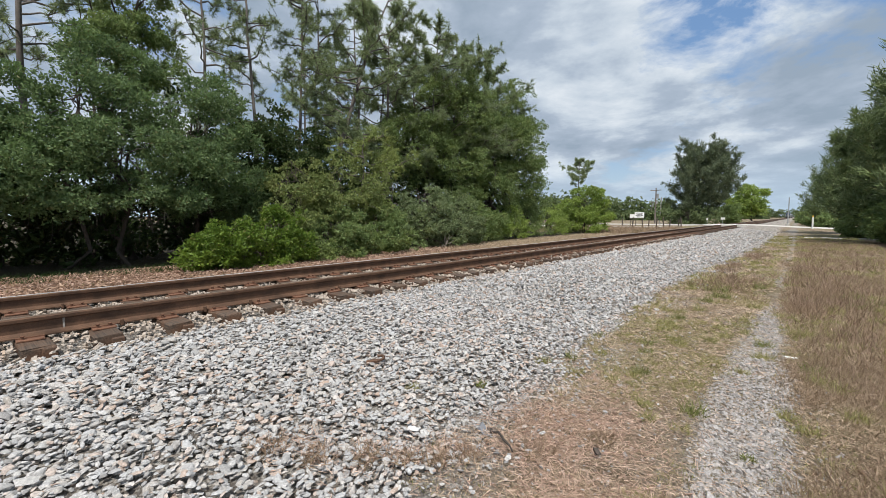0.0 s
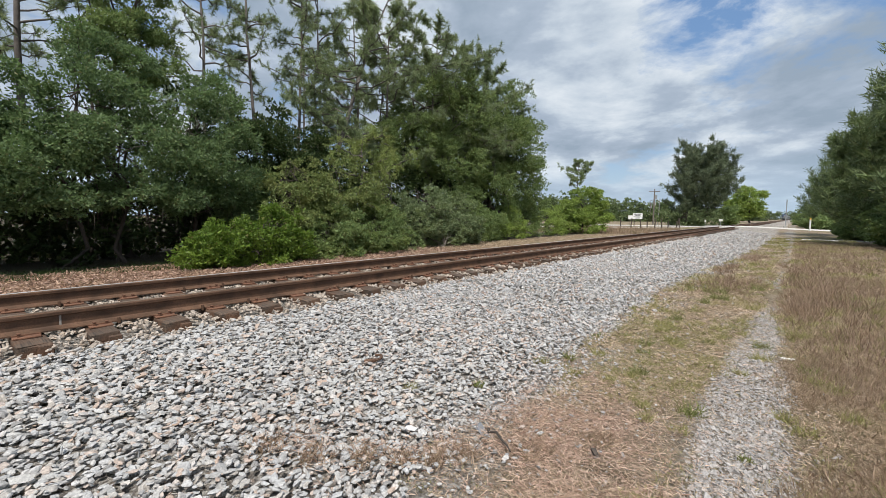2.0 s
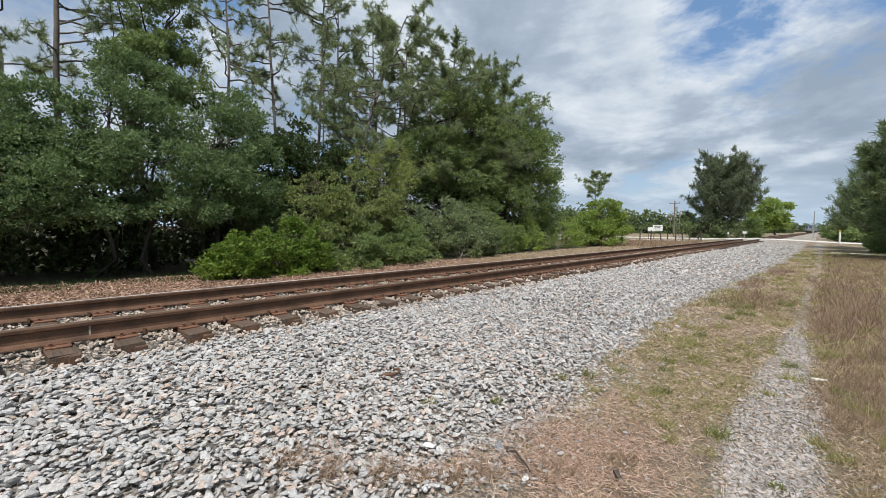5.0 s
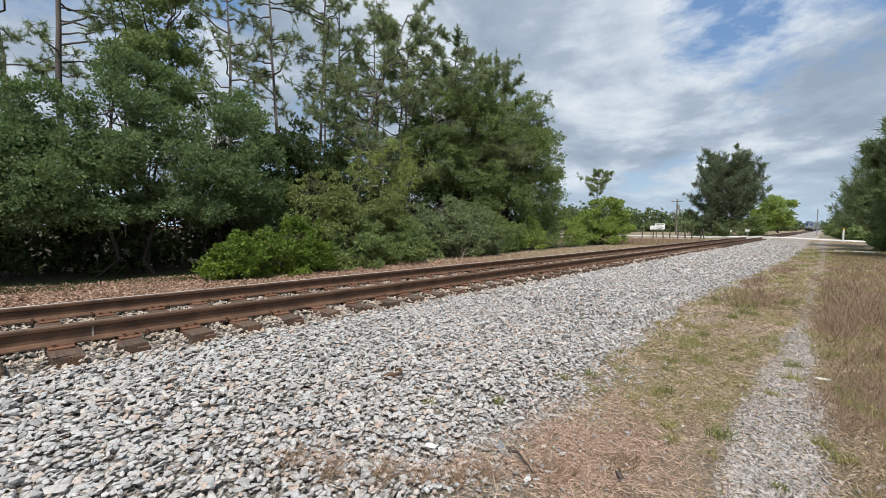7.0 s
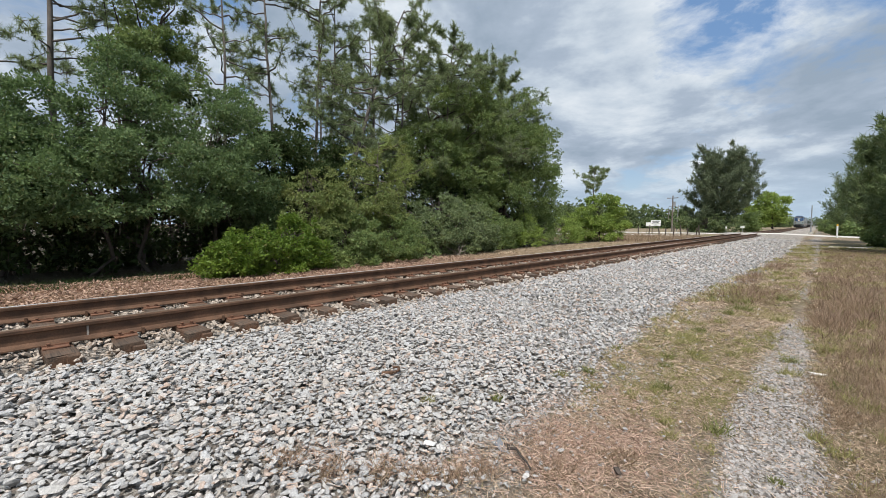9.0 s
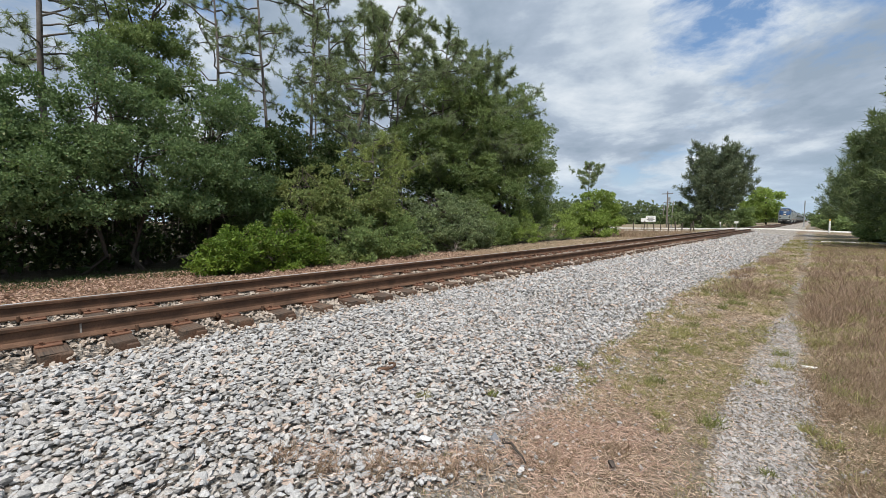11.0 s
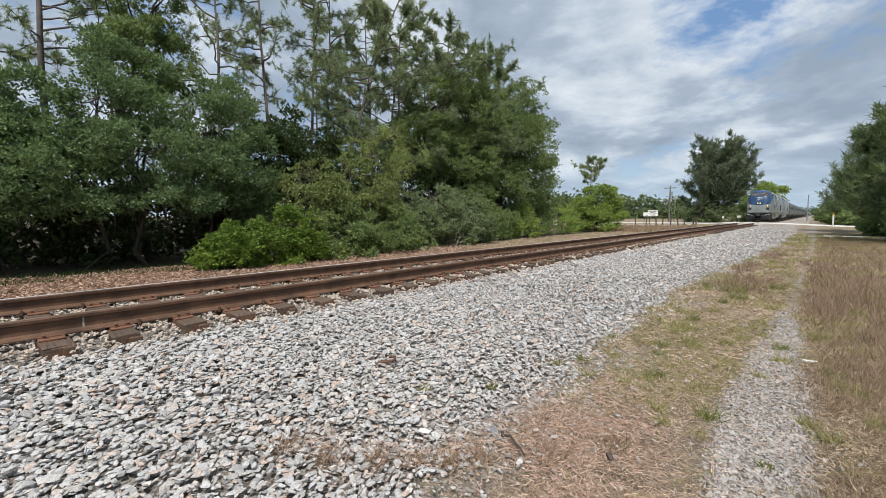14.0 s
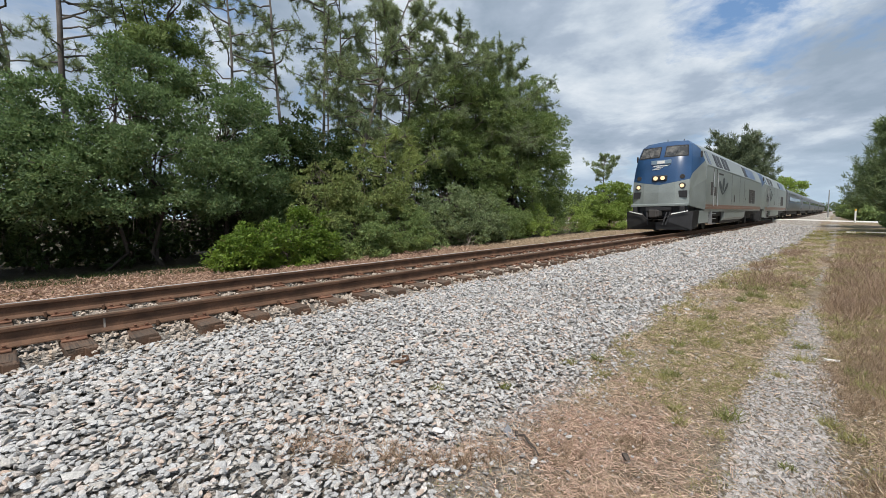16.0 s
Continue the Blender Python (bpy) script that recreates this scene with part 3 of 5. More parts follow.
def leafy_tree(name, x, y, h, blobs, count, leaf_mat, label, category="tree", clump=0.34, leaf=0.12, width=0.075, trunk=0.12, seed=1, stems=1, bark=None, group="", up=0.35):
    """Trunk, limbs and crown. blobs are given relative to the foot."""
    rng = np.random.default_rng(seed)
    z0 = float(height(x, y)) - 0.05
    tree = thing(name, pose(x, y, z0), label, category, group)
    (v, f), c = crown_leaves(rng, blobs, int(count * 0.74), clump, leaf, width, up, 1.0 if x < -10 and y < 34 else 0.0)
    keep = v.reshape(len(f), -1, 3)[:, :, 2].min(1) > 0.03
    part("crown", quick_mesh("crown", v, f[keep]), leaf_mat, tree, "leafy crown")
    if name == "oak_tree":
        n = 170
        a, r = rng.uniform(0, 2 * np.pi, n), rng.uniform(0.4, 2.4, n)
        root = np.stack([np.cos(a) * r + 0.5, np.sin(a) * r, rng.uniform(0.9, 2.1, n)], -1)
        way = unit(np.stack([rng.normal(size=n) * 0.35, rng.normal(size=n) * 0.35, -np.ones(n)], -1))
        tagged(part("hanging_twigs", quick_mesh("hanging_twigs", *blades(rng, root, way, rng.uniform(0.2, 0.6, n), 0.011)), DARK_BARK, tree, "grey dead hanging twigs"), kind="stuff")
    wood = []
    for s in range(stems):
        foot_at = rng.normal(size=3) * 0.25 * (stems > 1) * np.array([1, 1, 0])
        top = np.array([rng.normal() * 0.05 * h, rng.normal() * 0.05 * h, h * rng.uniform(0.7, 0.85)])
        p = limb_points(rng, foot_at, top, 0.05, 9)
        wood.append(tube(p, np.linspace(trunk, trunk * 0.2, 9), 8))
        for k in rng.choice(len(c), min(len(c), 12), replace=False):
            s0 = p[rng.integers(2, 8)]
            wood.append(tube(limb_points(rng, s0, c[k], 0.2), np.linspace(trunk * 0.38, trunk * 0.06, 7), 5))
    part("trunk", quick_mesh("trunk", *merge(wood)), bark or DARK_BARK, tree, "dark branching trunk", smooth=True)
    return tree


def pine_tree(name, h, bare, reach, tufts, seed, label, lean=0.03, needle=None, per=46, big=1.0, stout=1.0):
    """A slash pine: bare trunk, crooked limbs in the upper part and bursts of long needles."""
    rng = np.random.default_rng(seed)
    tree = thing(name, Matrix(), label, "tree", "pines of the wood")
    k = 14
    t = np.linspace(0, 1, k)
    p = np.stack([np.cumsum(rng.normal(size=k)) * 0.035 + lean * h * t ** 1.5, np.cumsum(rng.normal(size=k)) * 0.035, h * t], -1)
    p[0, :2] = 0
    wood = [tube(p, np.interp(t, [0, 0.05, 1], [0.20, 0.16, 0.03]) * stout * h / 14, 8)]
    tips = []
    nl = int(20 + h * 0.8)
    for i in range(nl):
        s = bare + (1 - bare) * (i + rng.random()) / nl
        at = np.array([np.interp(s, t, p[:, j]) for j in range(3)])
        a = rng.uniform(0, 2 * np.pi)
        length = reach * (0.35 + 0.75 * np.sin(np.pi * np.clip((s - bare) / (1 - bare) * 0.8 + 0.15, 0, 1))) * rng.uniform(0.5, 1.2)
        end = at + np.array([np.cos(a) * length, np.sin(a) * length, length * rng.uniform(-0.05, 0.55)])
        q = limb_points(rng, at, end, -0.12)
        wood.append(tube(q, np.linspace(0.038, 0.009, 7) * (0.6 + 0.5 * length / reach), 5))
        for _ in range(max(3, int(tufts / nl))):
            u = rng.uniform(0.45, 1.0)
            b = np.array([np.interp(u, np.linspace(0, 1, 7), q[:, j]) for j in range(3)])
            e = b + unit(rng.normal(size=3) + np.array([0, 0, 0.25])) * rng.uniform(0.15, 0.65) * (0.5 + 0.5 * length / reach)
            wood.append(tube(np.stack([b, e]), [0.012, 0.006], 3))
            tips.append((e, unit(e - b)))
    part("trunk", quick_mesh("trunk", *merge(wood)), BARK, tree, "grey-brown bare trunk and limbs", smooth=True)
    c, d = np.array([a for a, _ in tips]), np.array([b for _, b in tips])
    idx = np.repeat(np.arange(len(c)), per)
    way = unit(d[idx] * 0.5 + rng.normal(size=(len(idx), 3)) * 0.72)
    v, f = needles(rng, c[idx] - d[idx] * rng.uniform(0, 0.26 * big, len(idx))[:, None], way, big * rng.uniform(0.15, 0.27, len(idx)), big * rng.uniform(0.016, 0.028, len(idx)))
    part("needles", quick_mesh("needles", v, f), needle or NEEDLE, tree, "bursts of long green needles")
    return tree


def plume_tree(name, x, y, h, r, count, label, seed, low=0.08, leaf=0.30, width=0.03, mat=None):
    """An Australian pine: many rising limbs set with drooping, feathery twigs, spiky in outline."""
    rng = np.random.default_rng(seed)
    tree = thing(name, pose(x, y, float(height(x, y)) - 0.05), label, "tree", "feathery dark trees")
    wood, tips = [tube(limb_points(rng, (0, 0, 0), (0.2, 0.1, h * 0.9), 0.0, 9), np.linspace(0.022 * h, 0.02, 9), 8)], []
    nl = 84
    for i in range(nl):
        s = low + (0.86 - low) * (i + rng.random()) / nl
        a = rng.uniform(0, 2 * np.pi)
        length = r * (1.12 - 0.78 * s) * np.interp(s, [0, 0.25, 1], [0.8, 1, 1]) * rng.uniform(0.65, 1.2)
        at = np.array([0.1 * s, 0, h * 0.9 * s])
        end = at + np.array([np.cos(a) * length, np.sin(a) * length, length * rng.uniform(0.5, 1.2) + s * length * 1.1])
        q = limb_points(rng, at, end, -0.2)
        wood.append(tube(q, np.linspace(0.012 * h * 0.4, 0.008, 7), 4))
        tips.append(q[2:])
    nt = 26
    root, way = [], []
    for q in tips:
        u = rng.uniform(0, len(q) - 1, nt)
        b = np.stack([np.interp(u, np.arange(len(q)), q[:, j]) for j in range(3)], -1)
        root.append(b), way.append(unit(rng.normal(size=(nt, 3)) * 0.75 + unit(q[-1] - q[0]) * 1.0 + np.array([0, 0, 0.35])))
    root, way = np.concatenate(root), np.concatenate(way)
    per = max(4, count // len(root))
    idx = np.repeat(np.arange(len(root)), per)
    s = rng.random(len(idx)) ** 0.8 * 0.085 * h * 0.9
    p = root[idx] + way[idx] * s[:, None] + rng.normal(size=(len(idx), 3)) * 0.012 * h
    d = unit(way[idx] * 1.0 + rng.normal(size=p.shape) * 0.42)
    keep = p[:, 2] > 0.1
    v, f = needles(rng, p[keep], d[keep], leaf * rng.uniform(0.6, 1.4, keep.sum()), width * rng.uniform(0.7, 1.4, keep.sum()))
    part("crown", quick_mesh("crown", v, f), mat or CASUARINA, tree, "feathery dark green crown")
    part("trunk", quick_mesh("trunk", *merge(wood)), DARK_BARK, tree, "dark branching trunk", smooth=True)
    return tree


def build_wood():
    # front row: small-leaved oaks whose crowns hang over a dark hollow
    small = dict(leaf=0.09, width=0.058, clump=0.36, group="wood beside the track")
    leafy_tree("oak_tree", -15.4, 2.4, 6.8, [(0, 0.3, 4.3, 1.9, 1.4, 1.7), (0.9, -1.3, 3.0, 1.6, 1.5, 1.2), (0.2, -1.5, 4.3, 1.4, 1.2, 1.1), (1.0, 0.9, 3.1, 1.5, 1.5, 1.5), (-0.3, 0.7, 5.8, 1.3, 1.3, 1.0), (1.5, -0.4, 2.2, 1.0, 1.8, 0.8)], 56000, OAK_LEAF, "dense small-leaved oak with drooping dark green crown", seed=11, trunk=0.06, stems=3, **small)
    leafy_tree("oak_tree", -15.3, 5.0, 6.2, [(0, 0, 4.3, 1.8, 1.5, 1.8), (0.8, 0.7, 3.0, 1.5, 1.4, 1.5), (0.9, -0.6, 2.6, 1.3, 1.4, 1.1), (0.5, 1.5, 2.3, 1.1, 0.9, 1.1)], 44000, OAK_LEAF, "dense small-leaved oak with grey hanging twigs", seed=12, trunk=0.055, stems=3, **small)
    leafy_tree("oak_tree", -15.3, -1.0, 4.9, [(0, 0, 3.6, 1.9, 1.9, 1.5), (0.8, 1.1, 2.5, 1.6, 1.6, 1.1), (0.6, -1.6, 2.5, 1.7, 1.7, 1.3)], 42000, OAK_LEAF, "dense small-leaved oak with low dark green crown", seed=13, trunk=0.06, stems=2, **small)
    leafy_tree("broadleaf_tree", -16.9, 3.7, 10.0, [(0, 0, 8.1, 1.3, 1.3, 1.3), (0.2, 0.1, 6.7, 1.4, 1.4, 1.2), (0, -0.1, 9.2, 1.3, 1.4, 1.1)], 30000, BROAD_LEAF, "bright green broadleaf rising behind the oaks", seed=14, trunk=0.13, leaf=0.10, width=0.066, group="wood beside the track")
    # shrubs along the edge
    shrubs = [(-12.1, 4.5, 1.25, 0.85, LIME_LEAF, 11000, "glossy bright green shrub at the edge of the wood"),
              (-12.2, 6.1, 1.5, 1.05, LIME_LEAF, 13000, "glossy bright green shrub at the edge of the wood"),
              (-13.7, 7.6, 3.6, 1.4, OLIVE_LEAF, 20000, "tall olive-green twiggy shrub at the edge of the wood"),
              (-12.6, 8.4, 1.6, 1.2, BROAD_LEAF, 17000, "mid-green rounded shrub at the edge of the wood"),
              (-14.0, 9.9, 3.7, 1.5, OLIVE_LEAF, 20000, "tall olive-green twiggy shrub at the edge of the wood"),
              (-13.0, 11.0, 1.8, 1.4, BROAD_LEAF, 17000, "mid-green rounded shrub at the edge of the wood"),
              (-13.7, 14.4, 3.2, 1.5, PALE_LEAF, 19000, "pale grey-green shrub with light leaf undersides"),
              (-13.3, 16.2, 2.3, 1.4, PALE_LEAF, 15000, "pale grey-green shrub with light leaf undersides"),
              (-14.2, 18.4, 2.9, 1.5, BROAD_LEAF, 12000, "mid-green rounded shrub at the edge of the wood"),
              (-14.4, 20.0, 2.2, 1.5, BROAD_LEAF, 11000, "mid-green rounded shrub at the edge of the wood"),
              (-14.6, 23.0, 2.0, 1.5, BRIGHT_LEAF, 10000, "yellow-green shrub at the edge of the wood"),
              (-14.9, 26.4, 2.2, 1.6, BROAD_LEAF, 9000, "mid-green rounded shrub at the edge of the wood"),
              (-15.0, 30.2, 2.1, 1.6, BRIGHT_LEAF, 9000, "yellow-green shrub beside the track")]
    for i, (x, y, h, r, mat, count, label) in enumerate(shrubs):
        h *= 1.15
        b = [(0, 0, h * 0.42, r, r, h * 0.42), (0.35 * r, -0.5 * r, h * 0.32, r * 0.7, r * 0.7, h * 0.33), (-0.2 * r, 0.5 * r, h * 0.6, r * 0.7, r * 0.7, h * 0.4), (0.4 * r, 0.5 * r, h * 0.3, r * 0.65, r * 0.7, h * 0.3)]
        leafy_tree("shrub", x, y, h, b, count, mat, label, "shrub", clump=0.24, leaf=0.095, width=0.06, trunk=0.035, seed=40 + i, stems=4, group="shrubs at the edge of the wood")
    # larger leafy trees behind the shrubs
    # this first tree has the shade behind the shrubs in its leaf colour
    leafy_tree("broadleaf_tree", -16.5, 8.8, 6.0, [(0, 0, 4.1, 1.7, 2.1, 1.6), (0.5, 1.2, 3.2, 1.6, 1.8, 1.6), (0.1, -1.4, 3.6, 1.4, 1.6, 1.6)], 30000, SHADE_COLORED_LEAF, "broadleaf behind the shrubs, its shade put into dark leaf colour", seed=21, group="wood beside the track")
    leafy_tree("broadleaf_tree", -16.4, 18.4, 11.4, [(0, 0, 7.2, 2.4, 2.6, 2.5), (0.8, 0.8, 4.8, 2.1, 2.6, 2.3), (-0.2, -1.8, 5.2, 2.0, 2.2, 2.2)], 62000, BROAD_LEAF, "tall mid-green broadleaf in the wood", seed=22, leaf=0.11, width=0.07, trunk=0.17, stems=2, group="wood beside the track")
    leafy_tree("broadleaf_tree", -15.9, 22.6, 11.6, [(0, 0, 7.6, 2.3, 2.6, 2.5), (0.6, 0.8, 5.2, 2.3, 2.7, 2.5), (0.6, 0.2, 2.8, 2.0, 2.6, 2.2)], 62000, BROAD_LEAF, "tall mid-green broadleaf at the end of the wood", seed=23, leaf=0.11, width=0.07, trunk=0.17, stems=2, group="wood beside the track")
    leafy_tree("broadleaf_tree", -16.0, 25.8, 12.0, [(0, 0.2, 9.0, 1.7, 1.9, 2.2), (0.4, 0, 6.6, 2.0, 2.4, 2.4), (0.2, 0.2, 3.6, 1.9, 2.6, 2.6)], 54000, BROAD_LEAF, "tall thin-leaved tree at the end of the wood", seed=24, leaf=0.11, width=0.07, trunk=0.14, stems=2, group="wood beside the track")
    # added understorey that closes the wood; its leaf colour carries the shade in there
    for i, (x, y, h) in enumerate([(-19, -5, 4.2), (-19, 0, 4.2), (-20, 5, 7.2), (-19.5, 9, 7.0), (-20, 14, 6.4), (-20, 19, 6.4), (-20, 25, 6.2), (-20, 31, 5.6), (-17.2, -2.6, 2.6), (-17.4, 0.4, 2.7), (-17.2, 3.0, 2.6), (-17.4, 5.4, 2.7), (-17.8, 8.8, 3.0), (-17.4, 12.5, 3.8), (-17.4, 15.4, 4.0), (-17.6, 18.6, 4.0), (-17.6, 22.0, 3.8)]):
        leafy_tree("understorey_bush", x, y, h, [(0, 0, h * 0.45, 2.2, 2.8, h * 0.5)], 5200, SHADE_COLORED_LEAF, "understorey bush deep in the wood, shade put into leaf colour", "bush", clump=0.5, leaf=0.2, width=0.13, trunk=0.06, seed=70 + i, stems=3, group="understorey")
    # pines
    kinds = [pine_tree("pine_tree", 15.5, 0.40, 2.3, 440, 101, "tall slash pine with bare grey trunk", stout=0.8),
             pine_tree("pine_tree", 14.0, 0.34, 2.6, 500, 102, "tall slash pine with crooked limbs", stout=0.7),
             pine_tree("pine_tree", 16.5, 0.42, 1.9, 430, 103, "slender tall slash pine with sparse crown", -0.02, stout=0.55),
             pine_tree("pine_tree", 12.0, 0.30, 3.3, 980, 104, "broad slash pine with a full green crown", 0.05, stout=0.8),
             pine_tree("young_pine", 4.9, 0.2, 1.25, 200, 105, "young yellow-green pine among the shrubs", 0.02, YOUNG_NEEDLE, 44),
             pine_tree("leaning_pine", 12.6, 0.34, 3.3, 760, 106, "forked slash pine leaning along the track", 0.30, stout=1.1)]
    spots = [(0, -20.0, 1.6, 10), (2, -22.5, -1.5, 80), (1, -20.3, 7.3, 140), (2, -20.0, 9.5, 40), (2, -20.2, 11.8, 220), (1, -21.2, 13.2, 20), (3, -17.2, 15.2, 95), (1, -20.2, 16.0, 170), (3, -16.8, 20.2, 330), (3, -16.9, 23.6, 60), (3, -18.0, 25.6, 200), (3, -16.2, 22.4, 250), (3, -16.4, 17.6, 15), (1, -26.0, 0.6, 250), (1, -26.0, 15.5, 111), (2, -20.0, -4.0, 190), (3, -21.0, 20.6, 65), (3, -21.4, 18.0, 20), (3, -21.8, 24.5, 140), (4, -14.0, 10.9, 30), (4, -14.6, 13.0, 150), (5, -17.2, 11.2, 78)]
    used = set()
    for k, x, y, turn in spots:
        m = pose(x, y, float(height(x, y)) - 0.05 - (0.06 * max(0, y - 16) if k == 3 else 0), 0, 0, turn)
        if k in used:
            copy_thing(kinds[k], m)
        else:
            used.add(k)
            kinds[k].matrix_world = m


def build_far_trees():
    leafy_tree("roadside_bush", -14.8, 36.5, 4.5, [(0, 0, 2.5, 1.8, 1.9, 2.0), (0.9, 0.8, 1.5, 1.4, 1.5, 1.4), (-1.2, 0, 1.5, 1.3, 1.4, 1.4), (0.9, -0.9, 0.9, 1.3, 1.4, 1.0), (-0.5, -1.2, 0.9, 1.4, 1.3, 1.0)], 24000, BRIGHT_LEAF, "yellow-green round bush beside the track", "bush", clump=0.35, leaf=0.17, width=0.11, trunk=0.05, seed=81, stems=3)
    lone = pine_tree("lone_pine", 12.0, 0.62, 3.0, 420, 107, "lone round-topped pine beyond the bushes", 0.0, None, 40, 1.9)
    lone.matrix_world = pose(-31.2, 75.0, -0.1)
    plume_tree("casuarina_tree", -14.1, 92.0, 13.2, 6.3, 80000, "large dark feathery tree beyond the crossing", 204, 0.0, 0.50, 0.085)
    leafy_tree("far_bush", -15.6, 88.0, 3.6, [(0, 0, 1.6, 3.0, 1.8, 1.8), (3.4, 1, 1.4, 2.4, 1.8, 1.6), (-3.2, 1, 1.5, 2.2, 1.8, 1.7)], 9000, PATH_LEAF, "dark green bushes at the foot of the feathery tree", "bush", clump=0.6, leaf=0.3, width=0.2, trunk=0.08, seed=84, stems=3)
    leafy_tree("far_tree", -11.8, 175.0, 12.5, [(0, 0, 7.0, 4.6, 5.5, 5.2), (-4, 2, 5, 3.5, 4, 3.8)], 12000, BRIGHT_LEAF, "bright green round tree beside the far track", clump=1.2, leaf=0.7, width=0.5, trunk=0.3, seed=82)
    leafy_tree("far_bush", -11.0, 100.0, 4.4, [(0, 0, 1.9, 2.6, 3.6, 2.1)], 9000, BROAD_LEAF, "grey-green bushes behind the crossing", "bush", clump=0.6, leaf=0.32, width=0.2, trunk=0.1, seed=83, stems=3)
    # feathery trees beside the sandy path
    for i, (x, y, h, r, c) in enumerate([(6.2, 30.5, 10.2, 3.7, 80000), (5.0, 38.0, 8.8, 3.5, 60000), (4.0, 47.5, 7.8, 3.2, 44000), (8.6, 45.0, 8.4, 3.4, 20000), (3.6, 72.0, 7.6, 3.2, 24000), (3.0, 92.0, 7.4, 3.2, 18000)]):
        plume_tree("casuarina_tree", x, y, h, r, c, "dark feathery tree beside the sandy path", 210 + i, 0.0, 0.36, 0.05, PATH_LEAF)
    for i, (x, y, h) in enumerate([(4.2, 31.0, 3.4), (4.9, 26.6, 3.8), (4.0, 40.0, 2.6), (6.8, 25.0, 4.6), (3.2, 67.0, 2.4), (2.2, 80.0, 2.2), (1.6, 104.0, 2.6), (1.0, 125.0, 3.2)]):
        leafy_tree("path_shrub", x, y, h, [(0, 0, h * 0.45, 1.5, 1.8, h * 0.46), (-0.5, 0.6, h * 0.3, 1.0, 1.2, h * 0.3)], 12000 if y < 60 else 5000, BROAD_LEAF, "mid-green shrub under the feathery trees", "shrub", clump=0.35, leaf=0.16 if y < 60 else 0.3, width=0.1 if y < 60 else 0.2, trunk=0.05, seed=90 + i, stems=3)
    # far treeline, one mass of foliage
    rng = np.random.default_rng(55)
    blobs = []
    for x in np.arange(-118, -30, 1.5):
        top = float(np.interp(x, [-118, -98, -46, -30], [15.5, 14.5, 8.6, 7.5])) * rng.uniform(0.8, 1.1)
        blobs.append((x, 190 + rng.uniform(-8, 8), top * 0.45, 2.2, 2.2, top * 0.55))
    for x in np.arange(-46, 60, 2.2):
        top = rng.uniform(5.0, 8.5)
        blobs.append((x, 330 + rng.uniform(-8, 8), top * 0.45, 2.6, 2.6, top * 0.55))
    for x in np.arange(12, 44, 2.6):
        blobs.append((x, 85 + rng.uniform(-8, 8), 3.5, 3, 3, rng.uniform(4, 5)))
    for x in np.arange(-120, -24, 2.0):
        blobs.append((x, 186 + rng.uniform(-3, 3), 1.6, 2.2, 2.2, 2.4))
    for x in np.arange(-46, 60, 2.4):
        blobs.append((x, 326 + rng.uniform(-3, 3), 1.8, 2.6, 2.6, 2.8))
    for x in np.arange(-60, 40, 4.0):
        blobs.append((x, 780 + rng.uniform(-10, 10), 5.0, 4.5, 4.5, rng.uniform(5, 8)))
    blobs = [b for b in blobs if b[1] > 700 or not (abs(b[0] - TRACK_X) < 7 and b[1] > 300)]
    (v, f), _ = crown_leaves(rng, blobs, 110000, 1.0, 0.85, 0.75)
    tagged(part("distant_treeline", quick_mesh("distant_treeline", v, f), PATH_LEAF), "dark green line of woods in the distance", "woods", kind="stuff")


# ---- grass ----
def tuft_field(rng, x, y, per, tall, width, spread_r, lean=0.6):
    idx = np.repeat(np.arange(len(x)), per)
    n = len(idx)
    px, py = x[idx] + np.clip(rng.normal(size=n), -1.5, 1.5) * spread_r, y[idx] + np.clip(rng.normal(size=n), -1.5, 1.5) * spread_r
    root = np.stack([px, py, height(px, py) + wobble(px, py) * (px > -1.6) - 0.005], -1)
    way = unit(np.stack([rng.normal(size=n) * lean, rng.normal(size=n) * lean, np.ones(n)], -1))
    return needles(rng, root, way, tall * rng.uniform(0.4, 1.25, n), width * rng.uniform(0.8, 1.7, n))


def patches(x, y, a, b):
    """A slow uneven field between about -1.5 and 1.5."""
    return np.sin(x * a + 1.1) * np.sin(y * b + x) + 0.5 * np.sin(y * b * 2.5 - x * a * 1.4)


